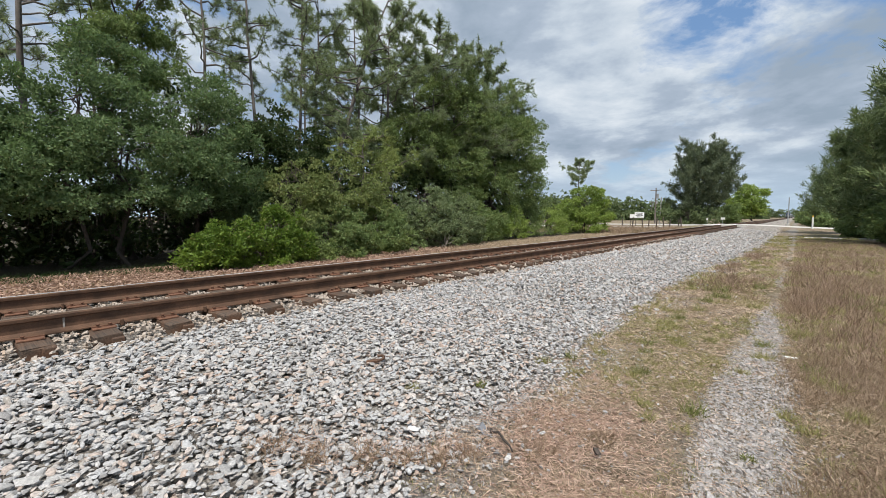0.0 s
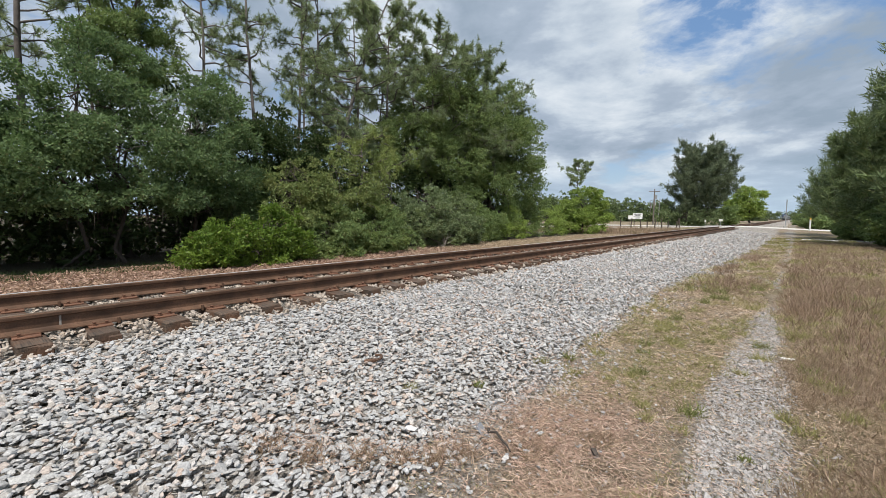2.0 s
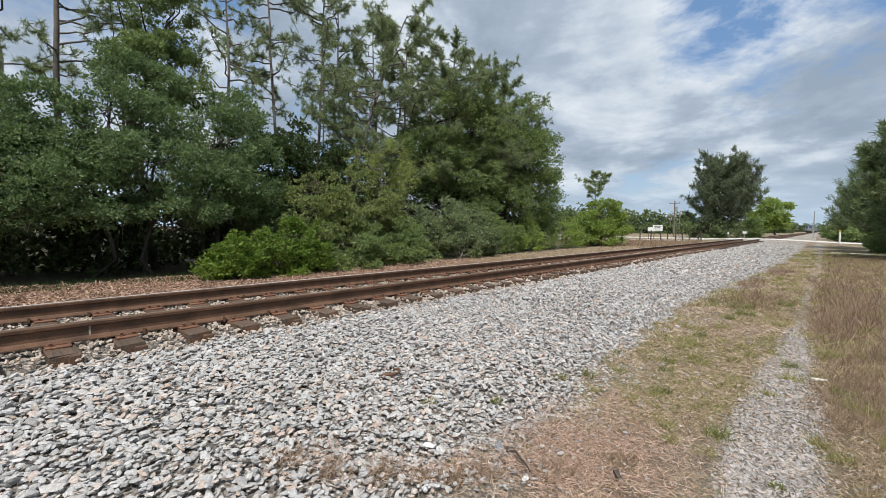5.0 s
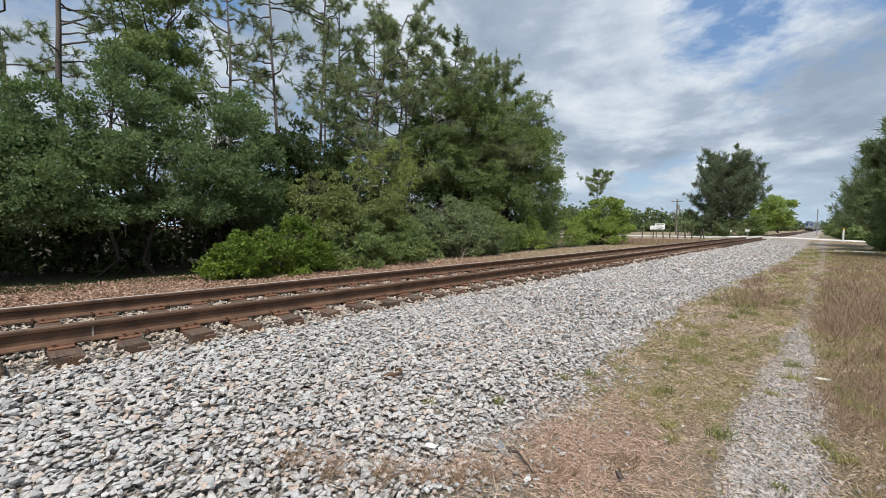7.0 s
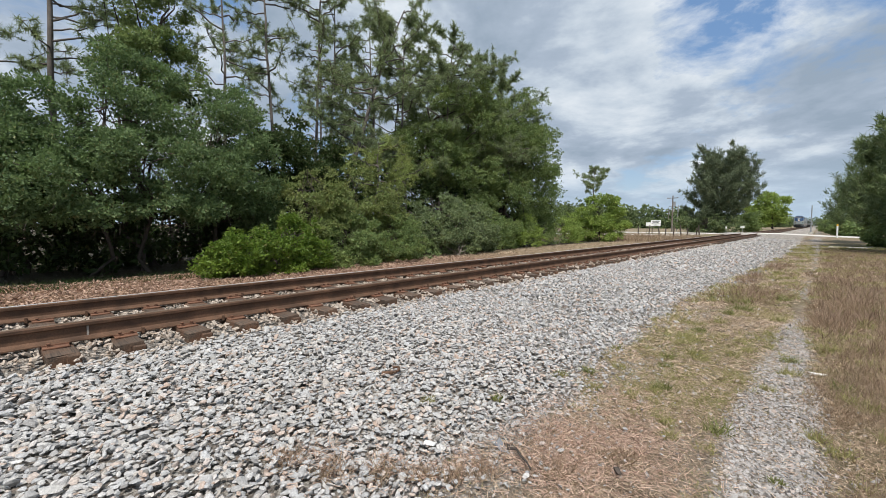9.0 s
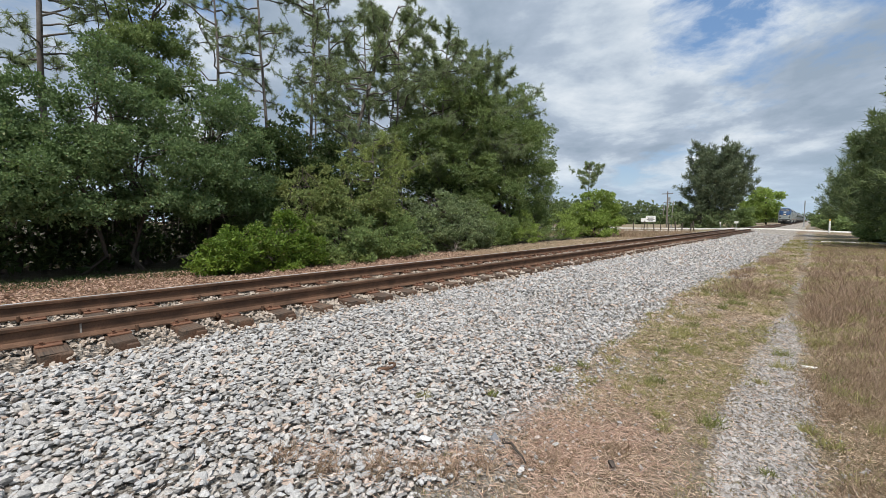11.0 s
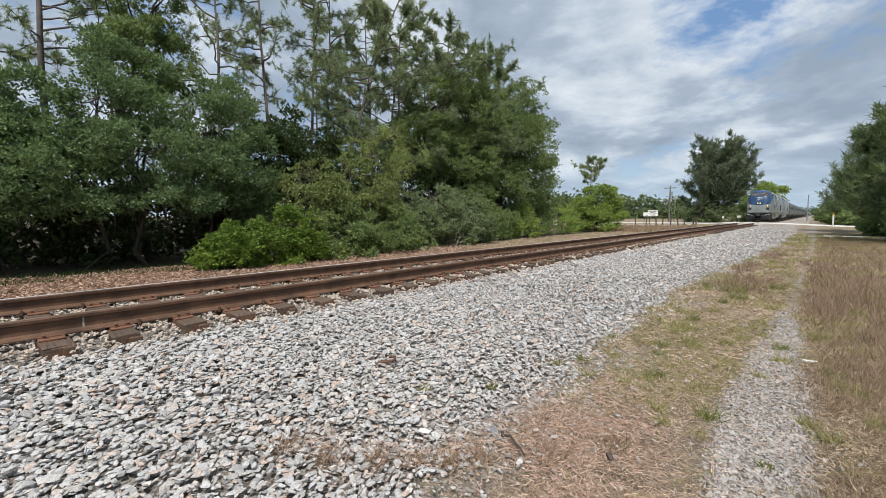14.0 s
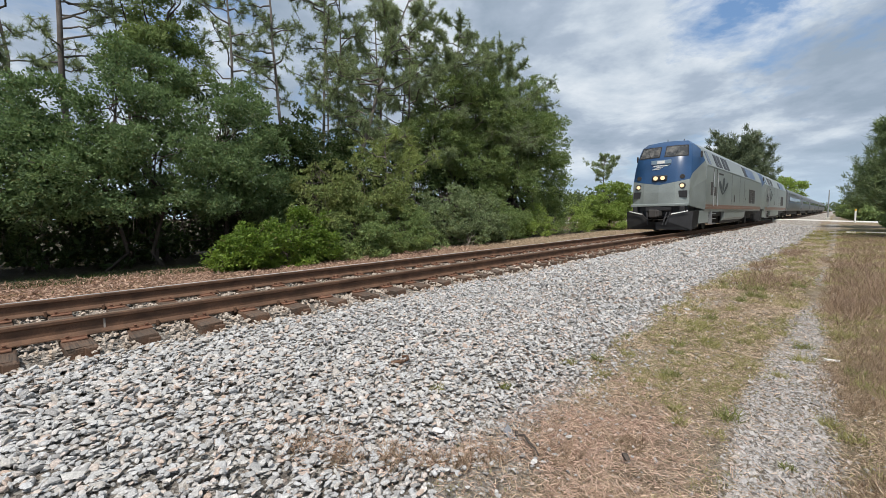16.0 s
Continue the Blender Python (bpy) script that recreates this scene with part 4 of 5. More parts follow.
def build_grass():
    rng = np.random.default_rng(77)
    # tall dry grass beside the wheel track
    sets = []
    for x1, y0, y1, dens, tall, w in ((1.3, 1.6, 5.5, 1500, 0.085, 0.0036), (2.6, 5.5, 14, 420, 0.10, 0.006), (5.0, 14, 34, 60, 0.12, 0.014)):
        x, y = spread(rng, -0.1, x1, y0, y1, dens)
        keep = (rng.random(len(x)) < np.clip((x + 0.06 - 0.06 * np.sin(y * 2.3)) * 4.0, 0.0, 1.0) * np.clip(0.7 + 0.5 * patches(x, y, 2.9, 1.3), 0.15, 1)) & (x < 0.16 * y + 0.5)
        sets.append(tuft_field(rng, x[keep], y[keep], 12, tall, w, 0.045, 0.9))
    x, y = spread(rng, 0.4, 7.0, -6, 14, 22)
    sets.append(tuft_field(rng, x, y, 8, 0.13, 0.008, 0.09, 0.9))
    tagged(part("tall_dry_grass", quick_mesh("tall_dry_grass", *merge(sets)), DRY_GRASS), "tall dry tan grass beside the wheel track", "grass", kind="stuff")
    # taller russet stands with thin stems
    sets = []
    for cx, cy, rx, ry, n, tall in ((0.12, 8.3, 0.13, 0.5, 46, 0.26), (0.55, 9.2, 0.2, 0.6, 40, 0.24), (0.45, 11.8, 0.35, 1.5, 70, 0.28), (-1.0, 10.6, 0.26, 0.7, 60, 0.20), (0.62, 6.3, 0.12, 0.5, 24, 0.20), (1.0, 17.0, 0.8, 3.0, 50, 0.26), (-1.35, 14.0, 0.15, 0.7, 26, 0.2), (-1.05, 18.5, 0.2, 0.9, 26, 0.22)):
        sets.append(tuft_field(rng, rng.normal(cx, rx, n), rng.normal(cy, ry, n), 24, tall, 0.006 if cy < 9 else 0.009, 0.06, 0.6))
    tagged(part("russet_grass", quick_mesh("russet_grass", *merge(sets)), RUSSET), "stands of russet dry grass with thin stems", "grass", kind="stuff")
    # thatch of dead blades that covers the soil
    sets = []
    for y0, y1, dens, long, w in ((1.5, 4.5, 8200, 0.055, 0.0042), (4.5, 9.5, 3300, 0.085, 0.0075), (9.5, 26, 620, 0.11, 0.014)):
        x, y = spread(rng, -2.1, 3.0, y0, y1, dens)
        keep = (rng.random(len(x)) < np.clip((x - foot(y)) * 5 + 0.5, 0, 1) * (1.0 - 0.85 * in_track(x, y)) * np.clip(0.8 + 0.3 * patches(x, y, 4.3, 3.1), 0.3, 1)) & (x < 0.15 * y + 0.4)
        x, y = x[keep], y[keep]
        root = np.stack([x, y, height(x, y) + wobble(x, y) * (x > -1.6) + rng.uniform(0.0, 0.014, len(x))], -1)
        way = unit(np.stack([rng.normal(size=len(x)), rng.normal(size=len(x)), rng.normal(size=len(x)) * 0.22 + 0.12], -1))
        sets.append(needles(rng, root, way, long * rng.uniform(0.4, 1.4, len(x)), w * rng.uniform(0.6, 1.4, len(x))))
    tagged(part("dead_thatch", quick_mesh("dead_thatch", *merge(sets)), THATCH), "flattened tan thatch of dead grass blades", "grass", kind="stuff")
    # short green and tan turf between ballast and path
    sets = []
    for y0, y1, dens, w in ((1.5, 6, 760, 0.0042), (6, 15, 260, 0.008), (15, 40, 34, 0.02)):
        x, y = spread(rng, -1.9, 2.4 if y0 < 5 else 3.0, y0, y1, dens)
        keep = (x > foot(y) - 0.05) & (patches(x, y, 2.3, 1.15) + rng.normal(size=len(x)) * 0.4 > -0.05) & (x < 0.16 * y + 0.45) & (rng.random(len(x)) > 0.95 * in_track(x, y)) & ((x + 1.0) ** 2 / 0.2 + (y - 2.5) ** 2 / 0.6 > 1)
        x, y = x[keep], y[keep]
        idx_tall = np.where(patches(x, y, 9.0, 7.0) > 0.45, 1.5, 1.0)
        for k in (1.0, 1.5):
            m = idx_tall == k
            sets.append(tuft_field(rng, x[m], y[m], 12, (0.04 if y0 < 5 else 0.06 if y0 < 10 else 0.09) * k, w, 0.028, 0.85))
    tagged(part("short_turf", quick_mesh("short_turf", *merge(sets)), GREEN_GRASS), "short patchy green and tan turf", "grass", kind="stuff")
    # reddish straw and pine needles over the edge of the stones
    x, y = spread(rng, -3.2, 0.1, 1.0, 5.0, 16000)
    thick = np.exp(-((x + 1.05) ** 2 / 0.16 + (y - 2.45) ** 2 / 0.4)) * 1.0
    for cx, cy, r, k in ((-1.86, 1.46, 0.13, 0.4), (-1.68, 1.64, 0.12, 0.35), (-2.2, 1.28, 0.14, 0.3), (-1.5, 1.85, 0.16, 0.55), (-1.2, 3.5, 0.25, 0.3), (-0.6, 2.2, 0.22, 0.4)):
        thick = np.maximum(thick, k * np.exp(-((x - cx) ** 2 + (y - cy) ** 2) / r ** 2))
    keep = rng.random(len(x)) < thick * np.clip(0.75 + 0.45 * patches(x, y, 7.0, 5.0), 0.2, 1.1) + 0.012
    x, y = x[keep], y[keep]
    root = np.stack([x, y, height(x, y) + wobble(x, y) * (x > -1.6) + rng.uniform(0.0, 0.030, len(x))], -1)
    way = unit(np.stack([rng.normal(size=len(x)), rng.normal(size=len(x)), rng.normal(size=len(x)) * 0.3 + 0.15], -1))
    tagged(part("fallen_straw", quick_mesh("fallen_straw", *needles(rng, root, way, rng.uniform(0.03, 0.10, len(x)), rng.uniform(0.003, 0.0055, len(x)))), STRAW), "reddish dead straw lying over the stones", "straw", kind="stuff")
    # leaf litter under the edge of the wood
    x, y = spread(rng, -13.5, -8.8, -2, 14, 330)
    root = np.stack([x, y, height(x, y) + wobble(x, y) * 0.8 + rng.uniform(0.0, 0.025, len(x))], -1)
    way = unit(np.stack([rng.normal(size=len(x)), rng.normal(size=len(x)), rng.normal(size=len(x)) * 0.25 + 0.1], -1))
    tagged(part("leaf_litter", quick_mesh("leaf_litter", *blades(rng, root, way, rng.uniform(0.04, 0.10, len(x)), 0.04, 0.3)), LITTER), "brown fallen leaves beyond the track", "leaves", kind="stuff")
    # single weeds
    tufts = [(-0.52, 3.47, 0.07, 0.14), (-0.19, 5.24, 0.07, 0.12), (-1.82, 3.63, 0.05, 0.08), (-1.94, 2.76, 0.04, 0.06), (-0.32, 4.55, 0.05, 0.07), (-1.2, 5.66, 0.06, 0.12), (-0.16, 3.02, 0.03, 0.05), (-0.54, 3.17, 0.05, 0.07), (0.02, 3.8, 0.05, 0.09), (-1.16, 4.67, 0.06, 0.08), (0.12, 3.63, 0.06, 0.10), (-1.28, 6.91, 0.08, 0.12), (-0.22, 5.9, 0.07, 0.11), (-1.5, 4.3, 0.06, 0.09), (-2.3, 2.3, 0.05, 0.06), (-1.72, 4.9, 0.05, 0.07), (0.3, 4.6, 0.07, 0.13)]
    while len(tufts) < 78:
        x, y = rng.uniform(-1.7, 1.2), 2.4 + 9.0 * rng.random() ** 1.2
        if foot(y) + 0.05 < x < 0.16 * y + 0.3 and in_track(x, y) < 0.1:
            tufts.append((x, y, 0.03 + 0.006 * y, 0.05 + 0.013 * y))
    for i, (x, y, r, tall) in enumerate(tufts):
        rngi = np.random.default_rng(300 + i)
        v, f = tuft_field(rngi, np.array([0.0]), np.array([0.0]), 120, tall, 0.0055, r * 0.7, 0.8)
        v[:, 2] -= float(height(0, 0) + wobble(0, 0))
        ob = part("weed_tuft", quick_mesh("weed_tuft", v, f), GREEN_GRASS if i % 3 else WEED)
        ob.matrix_world = pose(x, y, float(height(x, y) + wobble(x, y) * (x > -1.6)))
        tagged(ob, "small green grass tuft growing in gravel", "grass tuft", "weed tufts")
    # upright dry tufts between the stones
    for i, (x, y, r, tall) in enumerate(((-1.9, 1.62, 0.09, 0.13), (-1.48, 2.03, 0.08, 0.11), (-1.58, 1.88, 0.07, 0.10), (-2.1, 1.40, 0.08, 0.11), (-1.72, 1.75, 0.05, 0.09), (-2.38, 1.25, 0.08, 0.11), (-1.2, 2.35, 0.09, 0.10), (-0.95, 2.75, 0.08, 0.09))):
        rngi = np.random.default_rng(500 + i)
        v, f = tuft_field(rngi, np.array([0.0]), np.array([0.0]), 150, tall, 0.0042, r * 0.75, 0.9)
        v[:, 2] -= float(height(0, 0) + wobble(0, 0))
        ob = part("dry_tuft", quick_mesh("dry_tuft", v, f), DRY_GRASS)
        ob.matrix_world = pose(x + 0.04, y - 0.14, float(height(x + 0.04, y - 0.14)) + 0.004)
        tagged(ob, "dry brown grass tuft between grey stones", "grass tuft", "dry tufts")
    # green fringe under the wood, in the leaf colour darkened for shade
    x, y = spread(rng, -14.4, -12.4, -1, 5.5, 34)
    tagged(part("grass_fringe", quick_mesh("grass_fringe", *tuft_field(rng, x, y, 9, 0.13, 0.012, 0.10, 0.8)), SHADE_COLORED_LEAF), "low green weeds under the edge of the wood", "grass", kind="stuff")
    x, y = spread(rng, -13.6, -8.9, 11, 36, 26)
    tagged(part("verge_grass", quick_mesh("verge_grass", *tuft_field(rng, x, y, 8, 0.10, 0.016, 0.12, 0.8)), THATCH), "patchy low grass along the far side of the track", "grass", kind="stuff")
    x, y = spread(rng, -24, -9.5, 36, 57, 6)
    tagged(part("field_grass", quick_mesh("field_grass", *tuft_field(rng, x, y, 9, 0.4, 0.03, 0.2, 0.5)), DRY_GRASS), "dry tan grass of the open field", "grass", kind="stuff")


# ---- crossing and roadside ----
ASPHALT = worn("pale_road", (0.60, 0.575, 0.535), 0.9, 0, 0.15, 0.6, 20.0, 0.3)
CONCRETE = worn("concrete", (0.50, 0.48, 0.44), 0.9, 0, 0.2, 1.0, 30.0, 0.3)
POST_WOOD = worn("fence_post_wood", (0.10, 0.08, 0.065), 0.9, 0, 0.35, 3.0, 30.0, 0.5)
POLE_WOOD = worn("utility_pole_wood", (0.22, 0.19, 0.165), 0.9, 0, 0.3, 2.0, 30.0, 0.5)
WHITE = worn("white_paint", (0.78, 0.78, 0.76), 0.5, 0, 0.08, 3.0, 40.0, 0.1)
YELLOW = worn("yellow_paint", (0.70, 0.42, 0.05), 0.5, 0, 0.12, 3.0, 40.0, 0.1)
BLACK = worn("black_paint", (0.025, 0.025, 0.027), 0.5, 0, 0.3, 3.0, 40.0, 0.1)
STEEL = worn("galvanised_steel", (0.45, 0.46, 0.47), 0.45, 0.7, 0.15, 3.0, 40.0, 0.1)


def build_crossing():
    bm = bmesh.new()
    for x0, x1, z in ((-60, RAIL_X[1] - 0.1, 0), (RAIL_X[1] + 0.12, RAIL_X[0] - 0.12, 0), (RAIL_X[0] + 0.1, 60, 0)):
        xs = [x for x in (-60, -20, -14, -8.6, RAIL_X[1] - 0.1, RAIL_X[1] + 0.12, RAIL_X[0] - 0.12, RAIL_X[0] + 0.1, -3.6, 1.0, 8.0, 60) if x0 <= x <= x1]
        zs = [float(np.interp(x, [-60, -14, -8.6, -7, -5, -3.6, 1.0, 8.0, 60], [-0.04, 0.1, 0.50, 0.52, 0.52, 0.50, 0.28, 0.06, -0.04])) for x in xs]
        prism(bm, list(zip(xs, zs)) + [(x, z - 0.6) for x, z in list(zip(xs, zs))[::-1]], 57.5, 64.0)
    tagged(part("crossing_road", bm, ASPHALT), "pale gravelly road that crosses the track", "road", kind="structure")
    for x0, x1 in ((-40.0, -8.3), (-4.3, 40.0)):
        bm = bmesh.new()
        rows = []
        for y, lift in ((50.0, 0.0), (57.55, 1.0)):
            row = []
            for x in np.linspace(x0, x1, 24):
                top = float(np.interp(x, [-60, -14, -8.6, -7, -5, -3.6, 1.0, 8.0, 60], [-0.04, 0.1, 0.50, 0.52, 0.52, 0.50, 0.28, 0.06, -0.04])) - 0.02
                low = float(height(x, y)) - 0.06
                row.append((x, y, low + (max(top, low) - low) * lift))
            rows.append(row)
        grid_faces(bm, rows)
        bmesh.ops.recalc_face_normals(bm, faces=bm.faces)
        if sum(f.normal.z for f in bm.faces) < 0:
            bmesh.ops.reverse_faces(bm, faces=bm.faces)
        tagged(part("road_shoulder", bm, GROUND), "dry earth ramp rising to the crossing road", "road shoulder", kind="structure")
    bm = box(bmesh.new(), 0.4, 5.5, 37.6, 38.7, -0.1, 0.035, 0.02)
    tagged(part("concrete_strip", bm, CONCRETE), "low pale concrete strip in the grass", "concrete slab")
    bm = box(bmesh.new(), -95, -9, 78, 84, -0.2, 0.10)
    tagged(part("far_road", bm, ASPHALT), "pale road beyond the field", "road", kind="structure")
    # fence posts beside the road
    for i, x in enumerate((-17.2, -16.0, -14.68, -14.04, -13.2, -12.3, -11.7, -10.8, -10.4)):
        y = 55.6 + 0.2 * math.sin(i * 2.1)
        h = 1.2 + 0.2 * math.sin(i * 1.7)
        z = float(height(x, y))
        post = thing("fence_post", pose(x, y, z, 3 * math.sin(i * 3.3), 5 * math.sin(i * 2.2)), "dark weathered wooden fence post in dry grass", "fence post", "fence posts by the crossing")
        part("shaft", rod(bmesh.new(), (0, 0, -0.1), (0, 0, h), 0.075, 0.065, 8), POST_WOOD, post)
        part("cap", rod(bmesh.new(), (0, 0, h - 0.005), (0, 0, h + 0.03), 0.066, 0.03, 8), POST_WOOD, post)
    # roadside sign
    sx, sy = -18.0, 66.0
    sign = thing("road_sign", pose(sx, sy, 0.0, rz=8), "white rectangular sign board on two posts", "sign")
    for d in (-0.45, 0.45):
        part("post", box(bmesh.new(), d - 0.04, d + 0.04, 0.02, 0.09, -0.1, 2.0), POST_WOOD, sign)
    board = part("board", box(bmesh.new(), -0.65, 0.65, -0.02, 0.02, 1.3, 2.15, 0.008), WHITE, sign, "white painted board")
    for k, (w, z) in enumerate(((0.5, 1.98), (0.36, 1.80), (0.52, 1.62), (0.30, 1.45))):
        part("text_bar", box(bmesh.new(), -w, w, -0.026, -0.018, z - 0.035, z + 0.035), BLACK, board, "dark line of lettering")
    plate = thing("notice_board", pose(-19.3, 67.6, 0.0, rz=8), "smaller white board behind the roadside sign", "sign")
    for d in (-0.35, 0.35):
        part("post", box(bmesh.new(), d - 0.035, d + 0.035, 0.02, 0.08, -0.1, 1.7), POST_WOOD, plate)
    part("board", box(bmesh.new(), -0.5, 0.5, -0.02, 0.02, 1.25, 1.85, 0.008), WHITE, plate)
    lean = thing("leaning_pole", pose(-22.2, 96.0, -0.05, 0, 3), "pale bare pole leaning beside the far road", "pole")
    part("shaft", rod(bmesh.new(), (0, 0, -0.1), (0, 0, 5.6), 0.11, 0.08, 10), CONCRETE, lean)
    part("bracket", rod(bmesh.new(), (0, 0, 5.3), (-0.9, 0, 5.5), 0.03, 0.03, 6), STEEL, lean)
    # small signs by the crossing
    for x, y, h, mat, w in ((-8.6, 75.0, 1.2, WHITE, 0.5), (-10.6, 75.0, 1.2, WHITE, 0.2)):
        s = thing("marker_sign", pose(x, y, float(height(x, y))), "small white marker sign on a thin post", "sign", "marker signs")
        part("post", rod(bmesh.new(), (0, 0, -0.1), (0, 0, h), 0.03, 0.03, 8), STEEL, s)
        part("plate", box(bmesh.new(), -w / 2, w / 2, -0.045, -0.03, h - 0.32, h, 0.004), mat, s)
    post = thing("marker_post", pose(1.18, 56.8, 0.25), "white post with a yellow top beside the road", "post")
    part("shaft", rod(bmesh.new(), (0, 0, -0.1), (0, 0, 1.15), 0.075, 0.075, 10), WHITE, post)
    part("top", rod(bmesh.new(), (0, 0, 1.14), (0, 0, 1.32), 0.078, 0.065, 10), YELLOW, post, "yellow reflective top")
    # utility poles
    for x, y, h in ((-24.0, 100.0, 7.9), (-36.0, 150.0, 8.0), (-46.0, 186.0, 8.0)):
        pole = thing("utility_pole", pose(x, y, -0.1), "wooden utility pole with a crossarm and transformer", "utility pole", "utility poles")
        part("shaft", rod(bmesh.new(), (0, 0, 0), (0, 0, h), 0.17, 0.11, 10), POLE_WOOD, pole)
        part("crossarm", box(bmesh.new(), -1.1, 1.1, -0.2, -0.08, h - 0.6, h - 0.45), POLE_WOOD, pole)
        part("transformer", rod(bmesh.new(), (0.35, 0, h - 2.2), (0.35, 0, h - 1.3), 0.24, 0.24, 12), STEEL, pole)
        for d in (-0.95, 0, 0.95):
            part("insulator", rod(bmesh.new(), (d, -0.14, h - 0.46), (d, -0.14, h - 0.28), 0.05, 0.03, 8), STEEL, pole)
    mast = thing("signal_mast", pose(-1.2, 88.0, 0.0), "slim grey mast beside the far track", "mast")
    part("shaft", rod(bmesh.new(), (0, 0, -0.1), (0, 0, 4.6), 0.09, 0.07, 10), STEEL, mast)
    part("base", box(bmesh.new(), -0.3, 0.3, -0.3, 0.3, -0.1, 0.35, 0.02), CONCRETE, mast)


# ---- small things near the camera ----
def build_bits():
    PLASTIC = worn("white_plastic", (0.75, 0.75, 0.73), 0.5, 0, 0.1, 20, 80, 0.1)
    z = float(height(0.02, 5.45) + wobble(0.02, 5.45))
    bit = thing("litter_scrap", pose(0.02, 5.45, z, rz=15), "white scrap of litter on the gravel", "litter")
    part("scrap", box(bmesh.new(), -0.065, 0.065, -0.02, 0.02, 0.0, 0.022, 0.006), PLASTIC, bit)
    x, y = -2.87, 2.43
    iron = thing("rusty_scrap_iron", pose(x, y, float(height(x, y)) + 0.05, 8, 12, -50), "bent piece of rusty scrap iron lying on ballast", "scrap iron")
    bm = bmesh.new()
    for k in range(7):
        a, b = radians(30 * k), radians(30 * (k + 1))
        rod(bm, (0.045 * math.cos(a), 0.045 * math.sin(a), 0), (0.045 * math.cos(b), 0.045 * math.sin(b), 0), 0.014, 0.014, 6)
    box(bm, 0.03, 0.06, -0.11, 0.0, -0.014, 0.014, 0.004)
    part("clip", bm, RUST, iron)
    x, y = -1.34, 2.11
    stick = thing("fallen_stick", pose(x, y, float(height(x, y)) + 0.034, rz=-35), "dark broken stick lying on gravel", "stick")
    rng = np.random.default_rng(8)
    v, f = tube(limb_points(rng, (-0.16, 0, 0), (0.14, 0.02, 0.012), 0.1), np.linspace(0.010, 0.005, 7), 6)
    part("stem", quick_mesh("stem", v, f), DARK_BARK, stick)
    x, y = -1.52, 2.18
    rock = part("dark_rock", quick_mesh("dark_rock", *stones(rng, np.zeros(1), np.zeros(1), np.zeros(1), np.array([0.09]))), worn("slate_rock", (0.20, 0.21, 0.23), 0.8, 0, 0.2, 10, 60, 0.4))
    rock.matrix_world = pose(x, y, float(height(x, y)) + 0.02)
    tagged(rock, "flat dark slate-grey stone on the gravel", "stone")
    x, y = -1.86, 1.86
    pale = part("pale_stone", quick_mesh("pale_stone", *pebbles(rng, np.zeros(1), np.zeros(1), np.zeros(1), np.array([0.085]))), worn("quartz", (0.70, 0.70, 0.69), 0.6, 0, 0.15, 12, 60, 0.3))
    pale.matrix_world = pose(x, y, float(height(x, y)) + 0.025)
    tagged(pale, "pale white quartz stone on the gravel", "stone")
    x, y = -0.85, 2.42
    clod = part("dark_clod", quick_mesh("dark_clod", *stones(rng, np.zeros(1), np.zeros(1), np.zeros(1), np.array([0.045]))), DARK_BARK)
    clod.matrix_world = pose(x, y, float(height(x, y)) + 0.03)
    tagged(clod, "dark pine cone lying in straw", "pine cone")
    # dry driftwood-like brush at the edge of the shrubs
    brush = thing("dead_branch", pose(-12.4, 14.6, 0.05), "bleached dead branch lying beyond the track", "dead branch")
    for k in range(7):
        v, f = tube(limb_points(rng, (0, 0, 0), (rng.normal() * 0.5, rng.normal() * 0.6, rng.uniform(0.1, 0.8)), 0.1), np.linspace(0.022, 0.005, 7), 5)
        part("twig", quick_mesh("twig", v, f), GREY_TWIG, brush)


# ---- train ----
def paint(name, color, rough=0.35, metal=0.0):
    return worn(name, color, rough, metal, 0.16, 0.9, 18.0, 0.05)


SILVER = paint("silver_grey_paint", (0.265, 0.295, 0.285), 0.4, 0.25)
BLUE = paint("blue_paint", (0.020, 0.062, 0.150), 0.34)
STAINLESS = worn("stainless_steel", (0.17, 0.18, 0.185), 0.42, 0.5, 0.15, 2.0, 60.0, 0.08)
EMBLEM = paint("emblem_grey", (0.045, 0.055, 0.06), 0.6)
UNDER = worn("underframe_grime", (0.055, 0.05, 0.047), 0.8, 0.1, 0.35, 2.0, 40.0, 0.3)
REDSTRIPE = paint("red_stripe", (0.20, 0.12, 0.09), 0.5)
GLASS, _n = material("dark_window_glass")
finish(_n, (0.02, 0.024, 0.028), 0.06, 0.0, Specular_IOR_Level=0.6)
# pale sunlit reflections are mixed into the base colour of this glass
SHIELD, _n = material("reflection_tinted_glass")
_at = _n.add("ShaderNodeTexCoord").outputs["Object"]
finish(_n, _n.mix(_n.ramp(_n.noise(_at, 3.0, 4.0), (0.40, 0.0), (0.60, 1.0)), (0.10, 0.105, 0.11), (0.30, 0.29, 0.27)), 0.08, 0.0, Specular_IOR_Level=0.6)
LAMP, _n = material("lit_headlight")
finish(_n, (0.35, 0.30, 0.22), 0.2, 0.0, Emission_Color=(1.0, 0.74, 0.40, 1), Emission_Strength=1.0)


def grid_faces(bm, pts):
    """Quads over rows of points."""
    vs = [[bm.verts.new(p) for p in row] for row in pts]
    for a, b in zip(vs, vs[1:]):
        for i in range(len(a) - 1):
            bm.faces.new((a[i], a[i + 1], b[i + 1], b[i]))
    return vs


